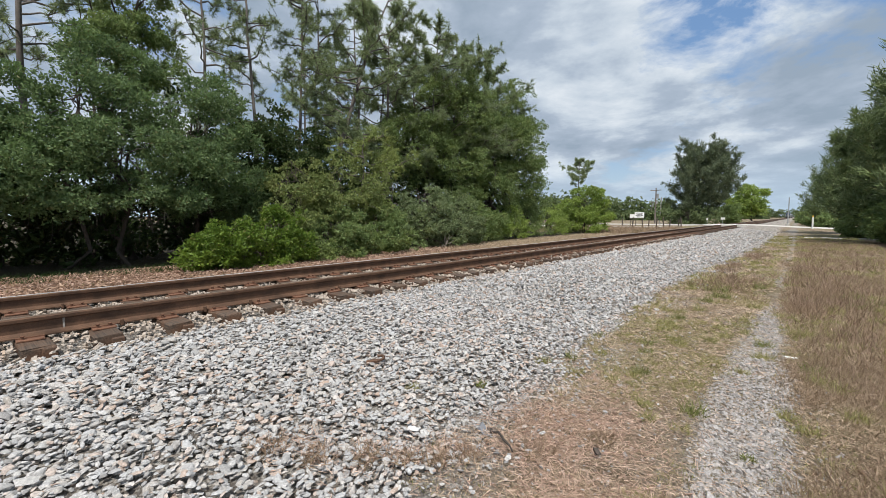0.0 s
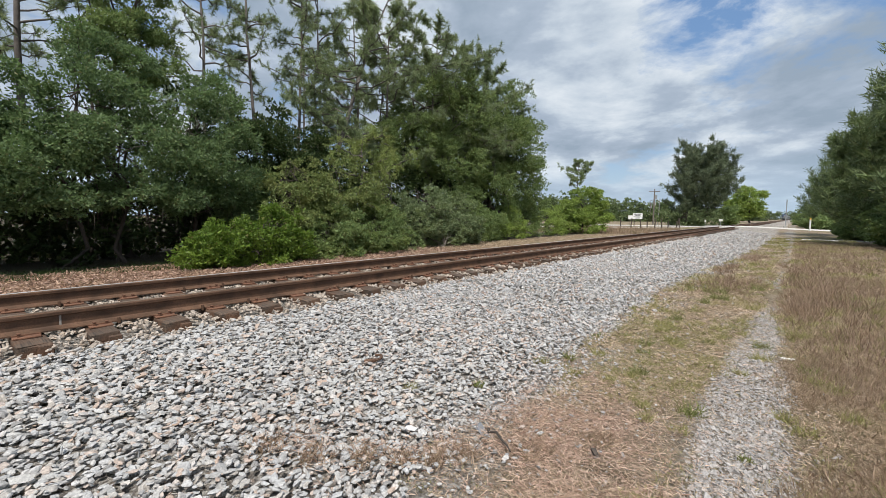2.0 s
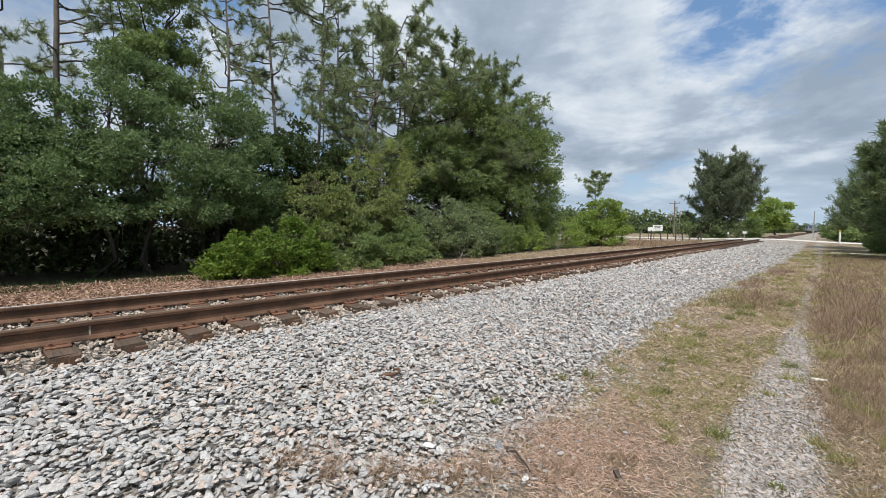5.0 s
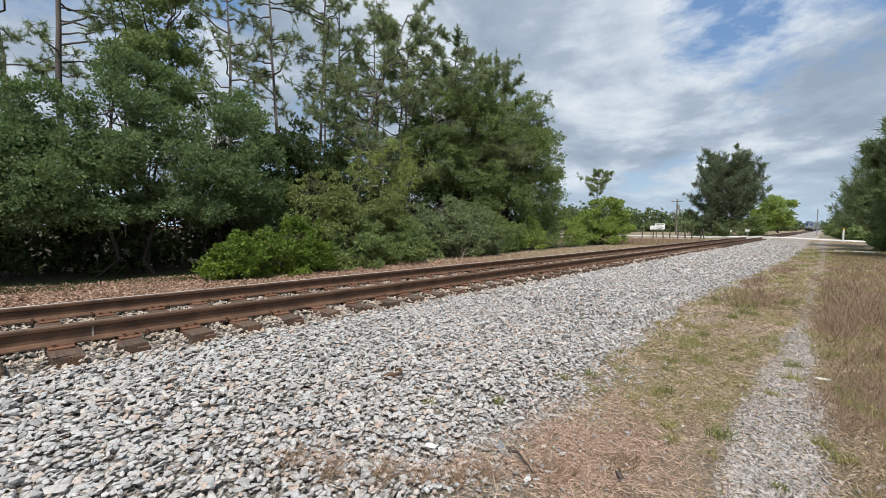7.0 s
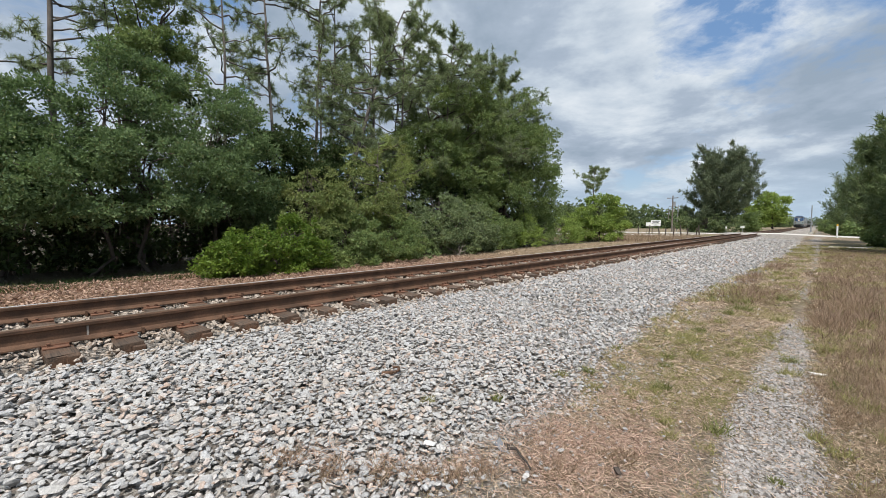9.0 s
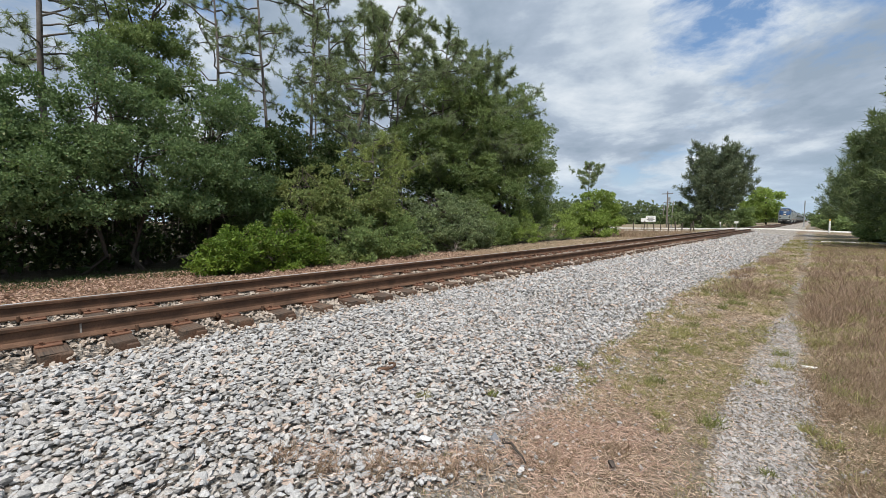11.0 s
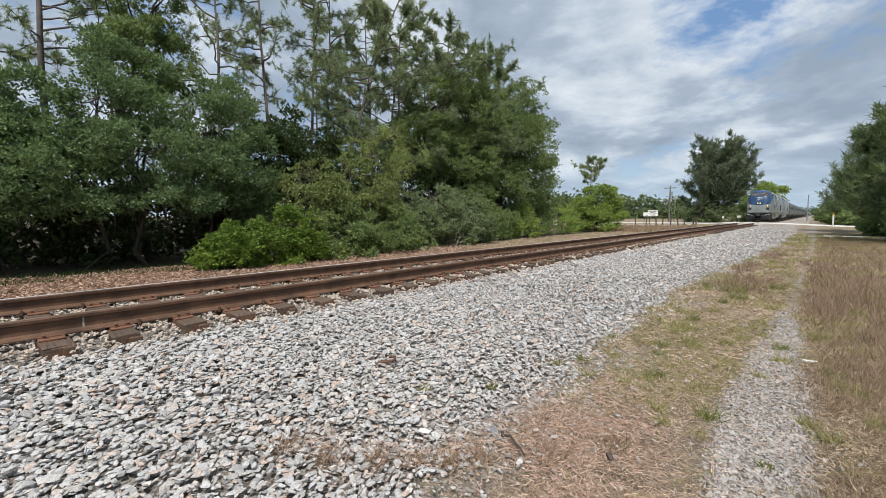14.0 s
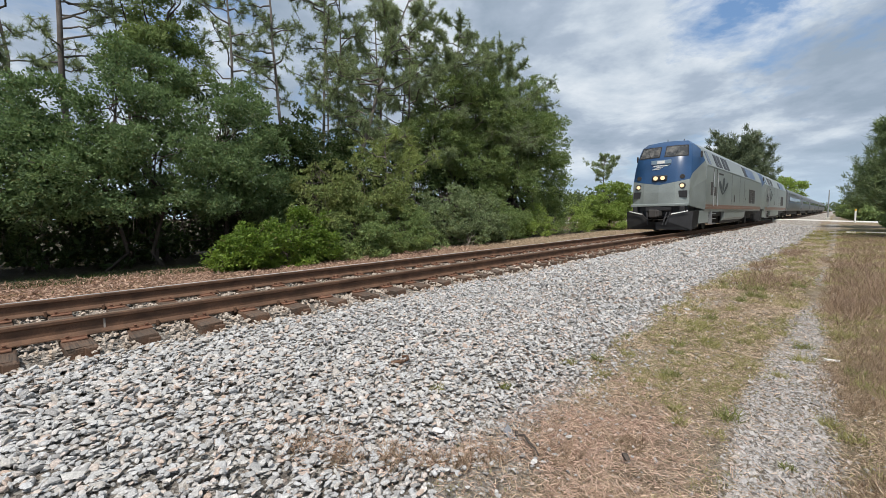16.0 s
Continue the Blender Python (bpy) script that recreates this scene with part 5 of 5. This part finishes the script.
def wheel_set(parent, y, r=0.51):
    bm = bmesh.new()
    for s in (-1, 1):
        rod(bm, (s * 0.68, y, r), (s * 0.81, y, r), r, r, 24)
        rod(bm, (s * 0.65, y, r), (s * 0.68, y, r), r + 0.02, r + 0.02, 24)
        rod(bm, (s * 0.81, y, r), (s * 1.06, y, r), 0.14, 0.12, 12)
    rod(bm, (-0.7, y, r), (0.7, y, r), 0.09, 0.09, 10)
    return part("wheel_set", bm, UNDER, parent, "steel wheels on an axle")


def truck(parent, y, base, r=0.51):
    bm = bmesh.new()
    for s in (-1, 1):
        prism(bm, [(s * 0.95, 0.45), (s * 1.12, 0.45), (s * 1.12, 0.78), (s * 0.95, 0.78)], y - base / 2 - 0.55, y + base / 2 + 0.55)
        for d in (-base / 2, base / 2):
            box(bm, s * 0.93, s * 1.18, y + d - 0.22, y + d + 0.22, 0.34, 0.72, 0.03)
        for d in (-0.28, 0.28):
            rod(bm, (s * 1.05, y + d, 0.5), (s * 1.05, y + d, 0.98), 0.12, 0.12, 10)
        rod(bm, (s * 1.16, y - 0.5, 0.92), (s * 1.16, y + 0.5, 0.62), 0.05, 0.05, 8)
    box(bm, -0.95, 0.95, y - 0.35, y + 0.35, 0.5, 0.95)
    t = part("truck", bm, UNDER, parent, "black running gear")
    for d in (-base / 2, base / 2):
        wheel_set(t, y + d, r)


def body_half(z):
    return float(np.interp(z, [0.9, 1.2, 3.15, 3.95, 4.22, 4.36], [1.46, 1.52, 1.52, 1.22, 0.92, 0.0]))


def locomotive(label):
    loco = thing("locomotive", Matrix(), label, "locomotive", "train")
    L, CAB = 21.0, 1.75
    zf = [0.95, 1.45, 1.95, 2.45, 3.0, 3.5, 4.05, 4.27, 4.36]
    face_y = [0.0, 0.0, 0.02, 0.08, 0.20, 0.38, 0.72, 1.02, 1.45]
    face_w = [1.20, 1.21, 1.21, 1.20, 1.17, 1.12, 1.03, 0.86, 0.50]

    def ring(z, blend_side):
        y, w = np.interp(z, zf, face_y), np.interp(z, zf, face_w)
        zs = blend_side
        return [(-body_half(zs), CAB, zs), (-w - 0.03, y + 0.42, z + (zs - z) * 0.25), (-w, y + 0.10, z), (-w * 0.55, y - 0.06, z), (0, y - 0.11, z), (w * 0.55, y - 0.06, z), (w, y + 0.10, z), (w + 0.03, y + 0.42, z + (zs - z) * 0.25), (body_half(zs), CAB, zs)]

    # grey lower nose up to the edge of the blue
    lower = [(1.26, 1.05), (1.5, 1.6), (1.85, 2.5), (2.27, 3.35)]
    bm = bmesh.new()
    rows = [ring(a, b) for a, b in lower]
    rows[-1] = [(x, y, z + (0.16 if abs(x) > 1 and y < 1 else 0.05 if abs(x) > 0.5 and y < 1 else -0.06 if x == 0 else 0)) for x, y, z in rows[-1]]
    grid_faces(bm, rows)
    bmesh.ops.recalc_face_normals(bm, faces=bm.faces)
    part("nose", bm, SILVER, loco, "silver-grey lower nose")
    part("nose_underside", box(bmesh.new(), -1.14, 1.14, 0.04, 1.6, 0.7, 1.27, 0.03), BLACK, loco)
    upper = [(2.27, 3.35), (2.6, 3.55), (3.0, 3.7), (3.5, 3.88), (4.05, 4.08), (4.27, 4.22), (4.36, 4.35)]
    bm = bmesh.new()
    rows2 = [ring(a, b) for a, b in upper]
    rows2[0] = rows[-1]
    grid_faces(bm, rows2)
    bmesh.ops.recalc_face_normals(bm, faces=bm.faces)
    part("cab_front", bm, BLUE, loco, "blue cab front", True)

    def face_at(x, z):
        y, w = float(np.interp(z, zf, face_y)), float(np.interp(z, zf, face_w))
        return float(np.interp(abs(x), [0, 0.55 * w, w], [y - 0.11, y - 0.06, y + 0.10]))

    # body behind the cab
    zs = [0.95, 1.2, 1.34, 1.52, 2.4, 3.15, 3.95, 4.22, 4.36]
    out = [(-body_half(z), z) for z in zs[:-1]] + [(0, 4.36)] + [(body_half(z), z) for z in zs[:-1][::-1]]
    part("body", prism(bmesh.new(), out, CAB, L - 0.2), SILVER, loco, "silver-grey side panels")
    for s in (-1, 1):
        part("stripe", box(bmesh.new(), s * 1.515, s * 1.527, 1.76, L - 0.3, 1.20, 1.30), REDSTRIPE, loco, "faded red-brown stripe along the sill")
        # sloped roof windows and grilles
        for y0, y1, mat in ((2.3, 2.9, GLASS), (4.1, 4.75, BLACK), (4.95, 5.6, BLACK), (6.1, 6.75, BLACK), (6.95, 7.6, BLACK), (12.8, 13.8, BLACK), (14.0, 17.6, BLUE)):
            bm = bmesh.new()
            zA, zB = 3.24, 3.88
            a, b = body_half(zA) + 0.012, body_half(zB) + 0.012
            vs = [bm.verts.new(p) for p in ((s * a, y0, zA), (s * a, y1, zA), (s * b, y1, zB), (s * b, y0, zB))]
            f = bm.faces.new(vs)
            r = bmesh.ops.extrude_face_region(bm, geom=[f])
            for v in [g for g in r["geom"] if isinstance(g, bmesh.types.BMVert)]:
                v.co.x -= s * 0.03
            bmesh.ops.recalc_face_normals(bm, faces=bm.faces)
            part("roof_panel" if mat is not GLASS else "side_window", bm, mat, loco)
        # cab door, vents, steps
        part("door_groove", box(bmesh.new(), s * 1.518, s * 1.528, 3.30, 3.36, 1.4, 3.1), UNDER, loco)
        part("door_groove", box(bmesh.new(), s * 1.518, s * 1.528, 4.02, 4.08, 1.4, 3.1), UNDER, loco)
        part("vent", box(bmesh.new(), s * 1.518, s * 1.532, 2.75, 3.15, 1.75, 2.4, 0.004), UNDER, loco, "dark grille")
        part("vent", box(bmesh.new(), s * 1.518, s * 1.532, 3.5, 3.9, 1.75, 2.2, 0.004), UNDER, loco, "dark grille")
        part("small_vent", box(bmesh.new(), s * 1.518, s * 1.532, 9.0, 9.2, 1.5, 1.9), UNDER, loco)
        door = part("access_panel", box(bmesh.new(), s * 1.514, s * 1.524, 13.2, 14.3, 1.45, 2.6, 0.004), SILVER, loco)
        for z in (1.75, 2.3):
            part("hinge", box(bmesh.new(), s * 1.52, s * 1.53, 13.16, 13.24, z - 0.05, z + 0.05), UNDER, door)
        for y0 in (14.6, 16.0):
            g = part("radiator_grille", box(bmesh.new(), s * 1.516, s * 1.53, y0, y0 + 1.25, 1.5, 2.45, 0.004), UNDER, loco, "dark radiator grille")
            for k in range(6):
                part("slat", box(bmesh.new(), s * 1.528, s * 1.535, y0 + 0.04, y0 + 1.21, 1.56 + 0.15 * k, 1.585 + 0.15 * k), EMBLEM, g)
        for y0 in (8.2, 10.9, 12.6):
            part("panel_seam", box(bmesh.new(), s * 1.515, s * 1.523, y0, y0 + 0.025, 1.4, 3.1), UNDER, loco)
        part("rain_gutter", box(bmesh.new(), s * 1.50, s * 1.535, 1.9, L - 0.4, 3.135, 3.165), SILVER, loco)
        part("grab_rail", rod(bmesh.new(), (s * 1.56, 3.22, 1.25), (s * 1.56, 3.22, 2.9), 0.02, 0.02, 6), STEEL, loco)
        part("grab_rail", rod(bmesh.new(), (s * 1.56, 4.16, 1.25), (s * 1.56, 4.16, 2.9), 0.02, 0.02, 6), STEEL, loco)
        part("sill_grime", box(bmesh.new(), s * 1.50, s * 1.5245, 1.8, L - 0.3, 1.08, 1.19), REDSTRIPE, loco, "dusty brown lower sill")
        # swoosh emblem as three curved strokes
        for k in range(3):
            bm = bmesh.new()
            pts = []
            for q in range(7):
                t = q / 6
                yy = 5.5 + (1.05 * (k - 1) + 0.35) * t ** 0.7
                zz = 1.85 + 0.92 * t
                pts.append((yy, zz - 0.22 * abs(k - 1) * t, 0.36 * math.sin(math.pi * (0.06 + 0.84 * t)) * (0.3 + 0.7 * t)))
            grid_faces(bm, [[(s * 1.531, y - w, z), (s * 1.531, y + w, z)] for y, z, w in pts])
            grid_faces(bm, [[(s * 1.522, y - w, z), (s * 1.522, y + w, z)] for y, z, w in pts])
            part("emblem_stroke", bm, EMBLEM, loco, "dark grey curved stroke")
        part("name_bar", box(bmesh.new(), s * 1.522, s * 1.531, 4.4, 5.6, 2.86, 2.94), UNDER, loco, "small line of lettering")
        st = part("step_ladder", box(bmesh.new(), s * 1.36, s * 1.5, 3.3, 3.34, 0.35, 1.1), STEEL, loco)
        for k in range(3):
            part("step", box(bmesh.new(), s * 1.34, s * 1.54, 3.3, 4.05, 0.34 + 0.25 * k, 0.37 + 0.25 * k), STEEL, st)
        part("side_skirt", box(bmesh.new(), s * 1.38, s * 1.46, 0.9, 2.75, 0.42, 1.0, 0.01), SILVER, loco)
        part("side_skirt", prism(bmesh.new(), [(s * 1.30, 0.45), (s * 1.44, 0.6), (s * 1.46, 1.0), (s * 1.30, 1.0)], 6.6, 13.6), SILVER, loco, "fuel tank side")
        # windshield
        zA, zB = 3.54, 4.0
        ya, yb = face_at(0.5, zA), face_at(0.5, zB)
        for name, grow, out_by in (("windshield_frame", 0.04, 0.012), ("windshield", 0.0, 0.022)):
            bm = bmesh.new()
            rows = []
            for z in (zA - grow, (zA + zB) / 2, zB + grow):
                w = float(np.interp(z, zf, face_w))
                xs = np.linspace(0.13 - grow, w - 0.10 + grow, 6)
                rows.append([(s * x, face_at(x, z) - out_by, z) for x in xs])
            grid_faces(bm, rows)
            bmesh.ops.solidify(bm, geom=bm.faces[:], thickness=0.006)
            if name == "windshield_frame":
                part(name, bm, UNDER, loco)
        shield = part("windshield", bm, SHIELD, loco, "windshield with pale reflections put into its colour")
        part("wiper", rod(bmesh.new(), (s * 0.5, ya - 0.04, zA - 0.03), (s * 0.62, (ya + yb) / 2 - 0.05, (zA + zB) / 2), 0.012, 0.012, 5), BLACK, shield)
        # headlight pair, ditch lights, number boxes, small round lamps
        y0 = float(np.interp(2.52, zf, face_y))
        part("headlight", rod(bmesh.new(), (s * 0.15, y0 - 0.20, 2.52), (s * 0.15, y0, 2.52), 0.092, 0.092, 18), LAMP, loco, "lit round headlight")
        part("ditch_light", rod(bmesh.new(), (s * 0.93, 0.015, 2.14), (s * 0.93, 0.14, 2.14), 0.085, 0.085, 16), LAMP, loco, "lit round ditch light")
        part("light_ring", rod(bmesh.new(), (s * 0.93, 0.025, 2.14), (s * 0.93, 0.14, 2.14), 0.14, 0.14, 16), UNDER, loco)
        part("horn_port", rod(bmesh.new(), (s * 0.92, 0.07, 2.56), (s * 0.92, 0.2, 2.56), 0.10, 0.10, 14), UNDER, loco)
        part("step_recess", box(bmesh.new(), s * 0.72, s * 1.14, -0.005, 0.08, 1.62, 1.92, 0.01), BLACK, loco, "dark recess in the nose")
        part("mirror", box(bmesh.new(), s * 1.36, s * 1.44, 1.2, 1.27, 3.45, 3.75, 0.02), UNDER, loco)
        part("grab_iron", rod(bmesh.new(), (s * 0.6, -0.34, 0.86), (s * 1.25, -0.18, 1.0), 0.022, 0.022, 6), WHITE, loco, "pale handrail")
    part("headlight_housing", box(bmesh.new(), -0.32, 0.32, -0.075, 0.1, 2.38, 2.66, 0.05), BLACK, loco)
    bm = box(bmesh.new(), -0.42, 0.42, face_at(0, 3.18) - 0.02, 0.45, 3.18, 3.36, 0.006)
    board = part("number_board", bm, paint("number_board_grey", (0.22, 0.30, 0.38)), loco, "pale blue-grey number board")
    part("number_bar", box(bmesh.new(), -0.16, 0.16, face_at(0, 3.18) - 0.027, 0.3, 3.205, 3.335), WHITE, board)
    for k, (x0, x1, z) in enumerate(((-0.34, 0.34, 3.10), (-0.20, 0.10, 3.02), (-0.34, 0.0, 2.95))):
        bm = bmesh.new()
        grid_faces(bm, [[(x, face_at(x, zz) - 0.012, zz) for x in np.linspace(x0 + dx, x1 + dx, 5)] for zz, dx in ((z - 0.025, -0.05), (z + 0.03, 0.05))])
        bmesh.ops.solidify(bm, geom=bm.faces[:], thickness=0.004)
        part("emblem_stroke", bm, WHITE, loco, "white slanted stroke")
    # pilot, coupler and hoses
    bm = bmesh.new()
    for s in (-1, 1):
        vs = [bm.verts.new(p) for p in ((0, -0.42, 0.16), (s * 1.38, -0.05, 0.16), (s * 1.42, -0.05, 0.98), (s * 0.62, -0.25, 0.92), (s * 0.40, -0.33, 0.55), (0, -0.42, 0.5))]
        bm.faces.new(vs)
        bw = [bm.verts.new(p) for p in ((s * 1.38, -0.05, 0.16), (s * 1.40, 0.9, 0.22), (s * 1.46, 0.9, 1.05), (s * 1.42, -0.05, 0.98))]
        bm.faces.new(bw)
    bmesh.ops.solidify(bm, geom=bm.faces[:], thickness=0.03)
    part("pilot", bm, BLACK, loco, "black plough-shaped pilot")
    bm = bmesh.new()
    box(bm, -0.16, 0.16, -0.62, 0.3, 0.78, 1.02, 0.03)
    box(bm, -0.22, 0.12, -0.78, -0.52, 0.72, 1.08, 0.04)
    box(bm, 0.10, 0.22, -0.74, -0.6, 0.76, 1.04, 0.03)
    part("coupler", bm, UNDER, loco, "black coupler")
    part("anticlimber", box(bmesh.new(), -1.2, 1.2, -0.16, 0.12, 1.22, 1.34, 0.02), SILVER, loco, "silver lip across the nose")
    for x in (-1.0, 1.0):
        part("uncoupling_bracket", box(bmesh.new(), x - 0.1, x + 0.1, -0.2, 0.05, 0.95, 1.22, 0.02), BLACK, loco)
    bm = bmesh.new()
    for x in (-0.62, 0.62):
        rod(bm, (x, -0.36, 0.9), (x * 0.55, -0.5, 0.62), 0.014, 0.014, 6)
    rod(bm, (-0.34, -0.5, 0.62), (0.34, -0.5, 0.62), 0.014, 0.014, 6)
    part("uncoupling_lever", bm, UNDER, loco, "dark bent lever rod")
    part("buffer_beam", box(bmesh.new(), -0.55, 0.55, -0.14, 0.1, 1.02, 1.2, 0.02), BLACK, loco)
    for x in (-0.45, 0.4, 0.55):
        part("brake_hose", rod(bmesh.new(), (x, -0.2, 0.95), (x * 0.75, -0.42, 0.38), 0.03, 0.03, 6), BLACK, loco)
    part("underframe", box(bmesh.new(), -1.28, 1.28, 0.5, L - 0.4, 0.72, 1.0), UNDER, loco)
    part("fuel_tank", box(bmesh.new(), -1.25, 1.25, 6.8, 13.2, 0.28, 0.8, 0.1), UNDER, loco)
    for x, y, h in ((-0.3, 2.2, 0.22), (0.35, 2.6, 0.15), (0.5, 1.9, 0.12)):
        part("antenna", rod(bmesh.new(), (x, y, 4.3), (x, y, 4.36 + h), 0.03, 0.015, 6), UNDER, loco)
    for y in (8.0, 15.2, 17.4):
        part("roof_fan", rod(bmesh.new(), (0, y, 4.3), (0, y, 4.42), 0.6, 0.58, 20), UNDER, loco)
    truck(loco, 3.6, 2.75)
    truck(loco, L - 3.6, 2.75)
    return loco


def coach(label, high=3.86):
    car = thing("passenger_coach", Matrix(), label, "railway coach", "train")
    L = 25.9
    out = []
    for a in np.linspace(-90, 90, 13):
        w, t = 1.6, radians(a)
        out.append((w * np.sign(math.sin(t)) * abs(math.sin(t)) ** 0.75 * 0.99, 3.0 + (high - 3.0) * math.cos(t) ** 0.9 if abs(a) < 90 else 3.0))
    out = [(-1.45, 0.95), (-1.58, 1.35), (-1.6, 2.2)] + out + [(1.6, 2.2), (1.58, 1.35), (1.45, 0.95)]
    part("body", prism(bmesh.new(), out, 0.25, L - 0.25), STAINLESS, car, "fluted stainless steel body")
    for s in (-1, 1):
        part("window_band", box(bmesh.new(), s * 1.585, s * 1.612, 2.6, L - 2.6, 2.12, 2.72), BLACK, car, "dark window band")
        for k in range(11):
            part("window", box(bmesh.new(), s * 1.60, s * 1.618, 3.0 + 1.82 * k, 4.4 + 1.82 * k, 2.18, 2.66, 0.004), GLASS, car)
        part("stripe", box(bmesh.new(), s * 1.59, s * 1.607, 0.6, L - 0.6, 1.95, 2.06), BLUE, car, "blue stripe under the windows")
        for y in (1.2, L - 2.1):
            part("door", box(bmesh.new(), s * 1.585, s * 1.611, y, y + 0.9, 1.15, 3.05, 0.01), STAINLESS, car)
        for z in (1.2, 1.4, 1.6, 1.8, 2.9, 3.05):
            part("flute", box(bmesh.new(), s * 1.57, s * (1.612 if z > 1.3 else 1.60), 2.5, L - 2.5, z, z + 0.06), STAINLESS, car)
    part("underframe", box(bmesh.new(), -1.2, 1.2, 4.8, L - 4.8, 0.45, 1.0, 0.05), UNDER, car)
    part("diaphragm", box(bmesh.new(), -0.6, 0.6, -0.2, L + 0.2, 1.1, 3.3), BLACK, car)
    truck(car, 3.3, 2.6, 0.46)
    truck(car, L - 3.3, 2.6, 0.46)
    return car


TRAIN = []


def build_train():
    first = locomotive("silver and blue diesel locomotive with lit headlights")
    second = copy_thing(first, Matrix())
    tagged(second, "silver and blue diesel locomotive coupled behind the first")
    TRAIN.extend([(first, 0.0), (second, 21.6)])
    one = coach("stainless steel passenger coach with dark window band")
    at = 43.2
    for k in range(7):
        TRAIN.append((one if k == 0 else copy_thing(one, Matrix()), at))
        at += 26.1


def motions():
    """The train runs along the track towards the camera at an even pace."""
    for car, back in TRAIN:
        walk(car, [(t, pose(TRACK_X, 20.9 + 25.5 * (16 - t) + back, RAIL_Z)) for t in (0.0, 4.0, 8.0, 12.0, 16.0)])


build_ground()
build_ballast()
build_wood()
build_far_trees()
build_grass()
build_crossing()
build_bits()
build_train()
build_track()
motions()
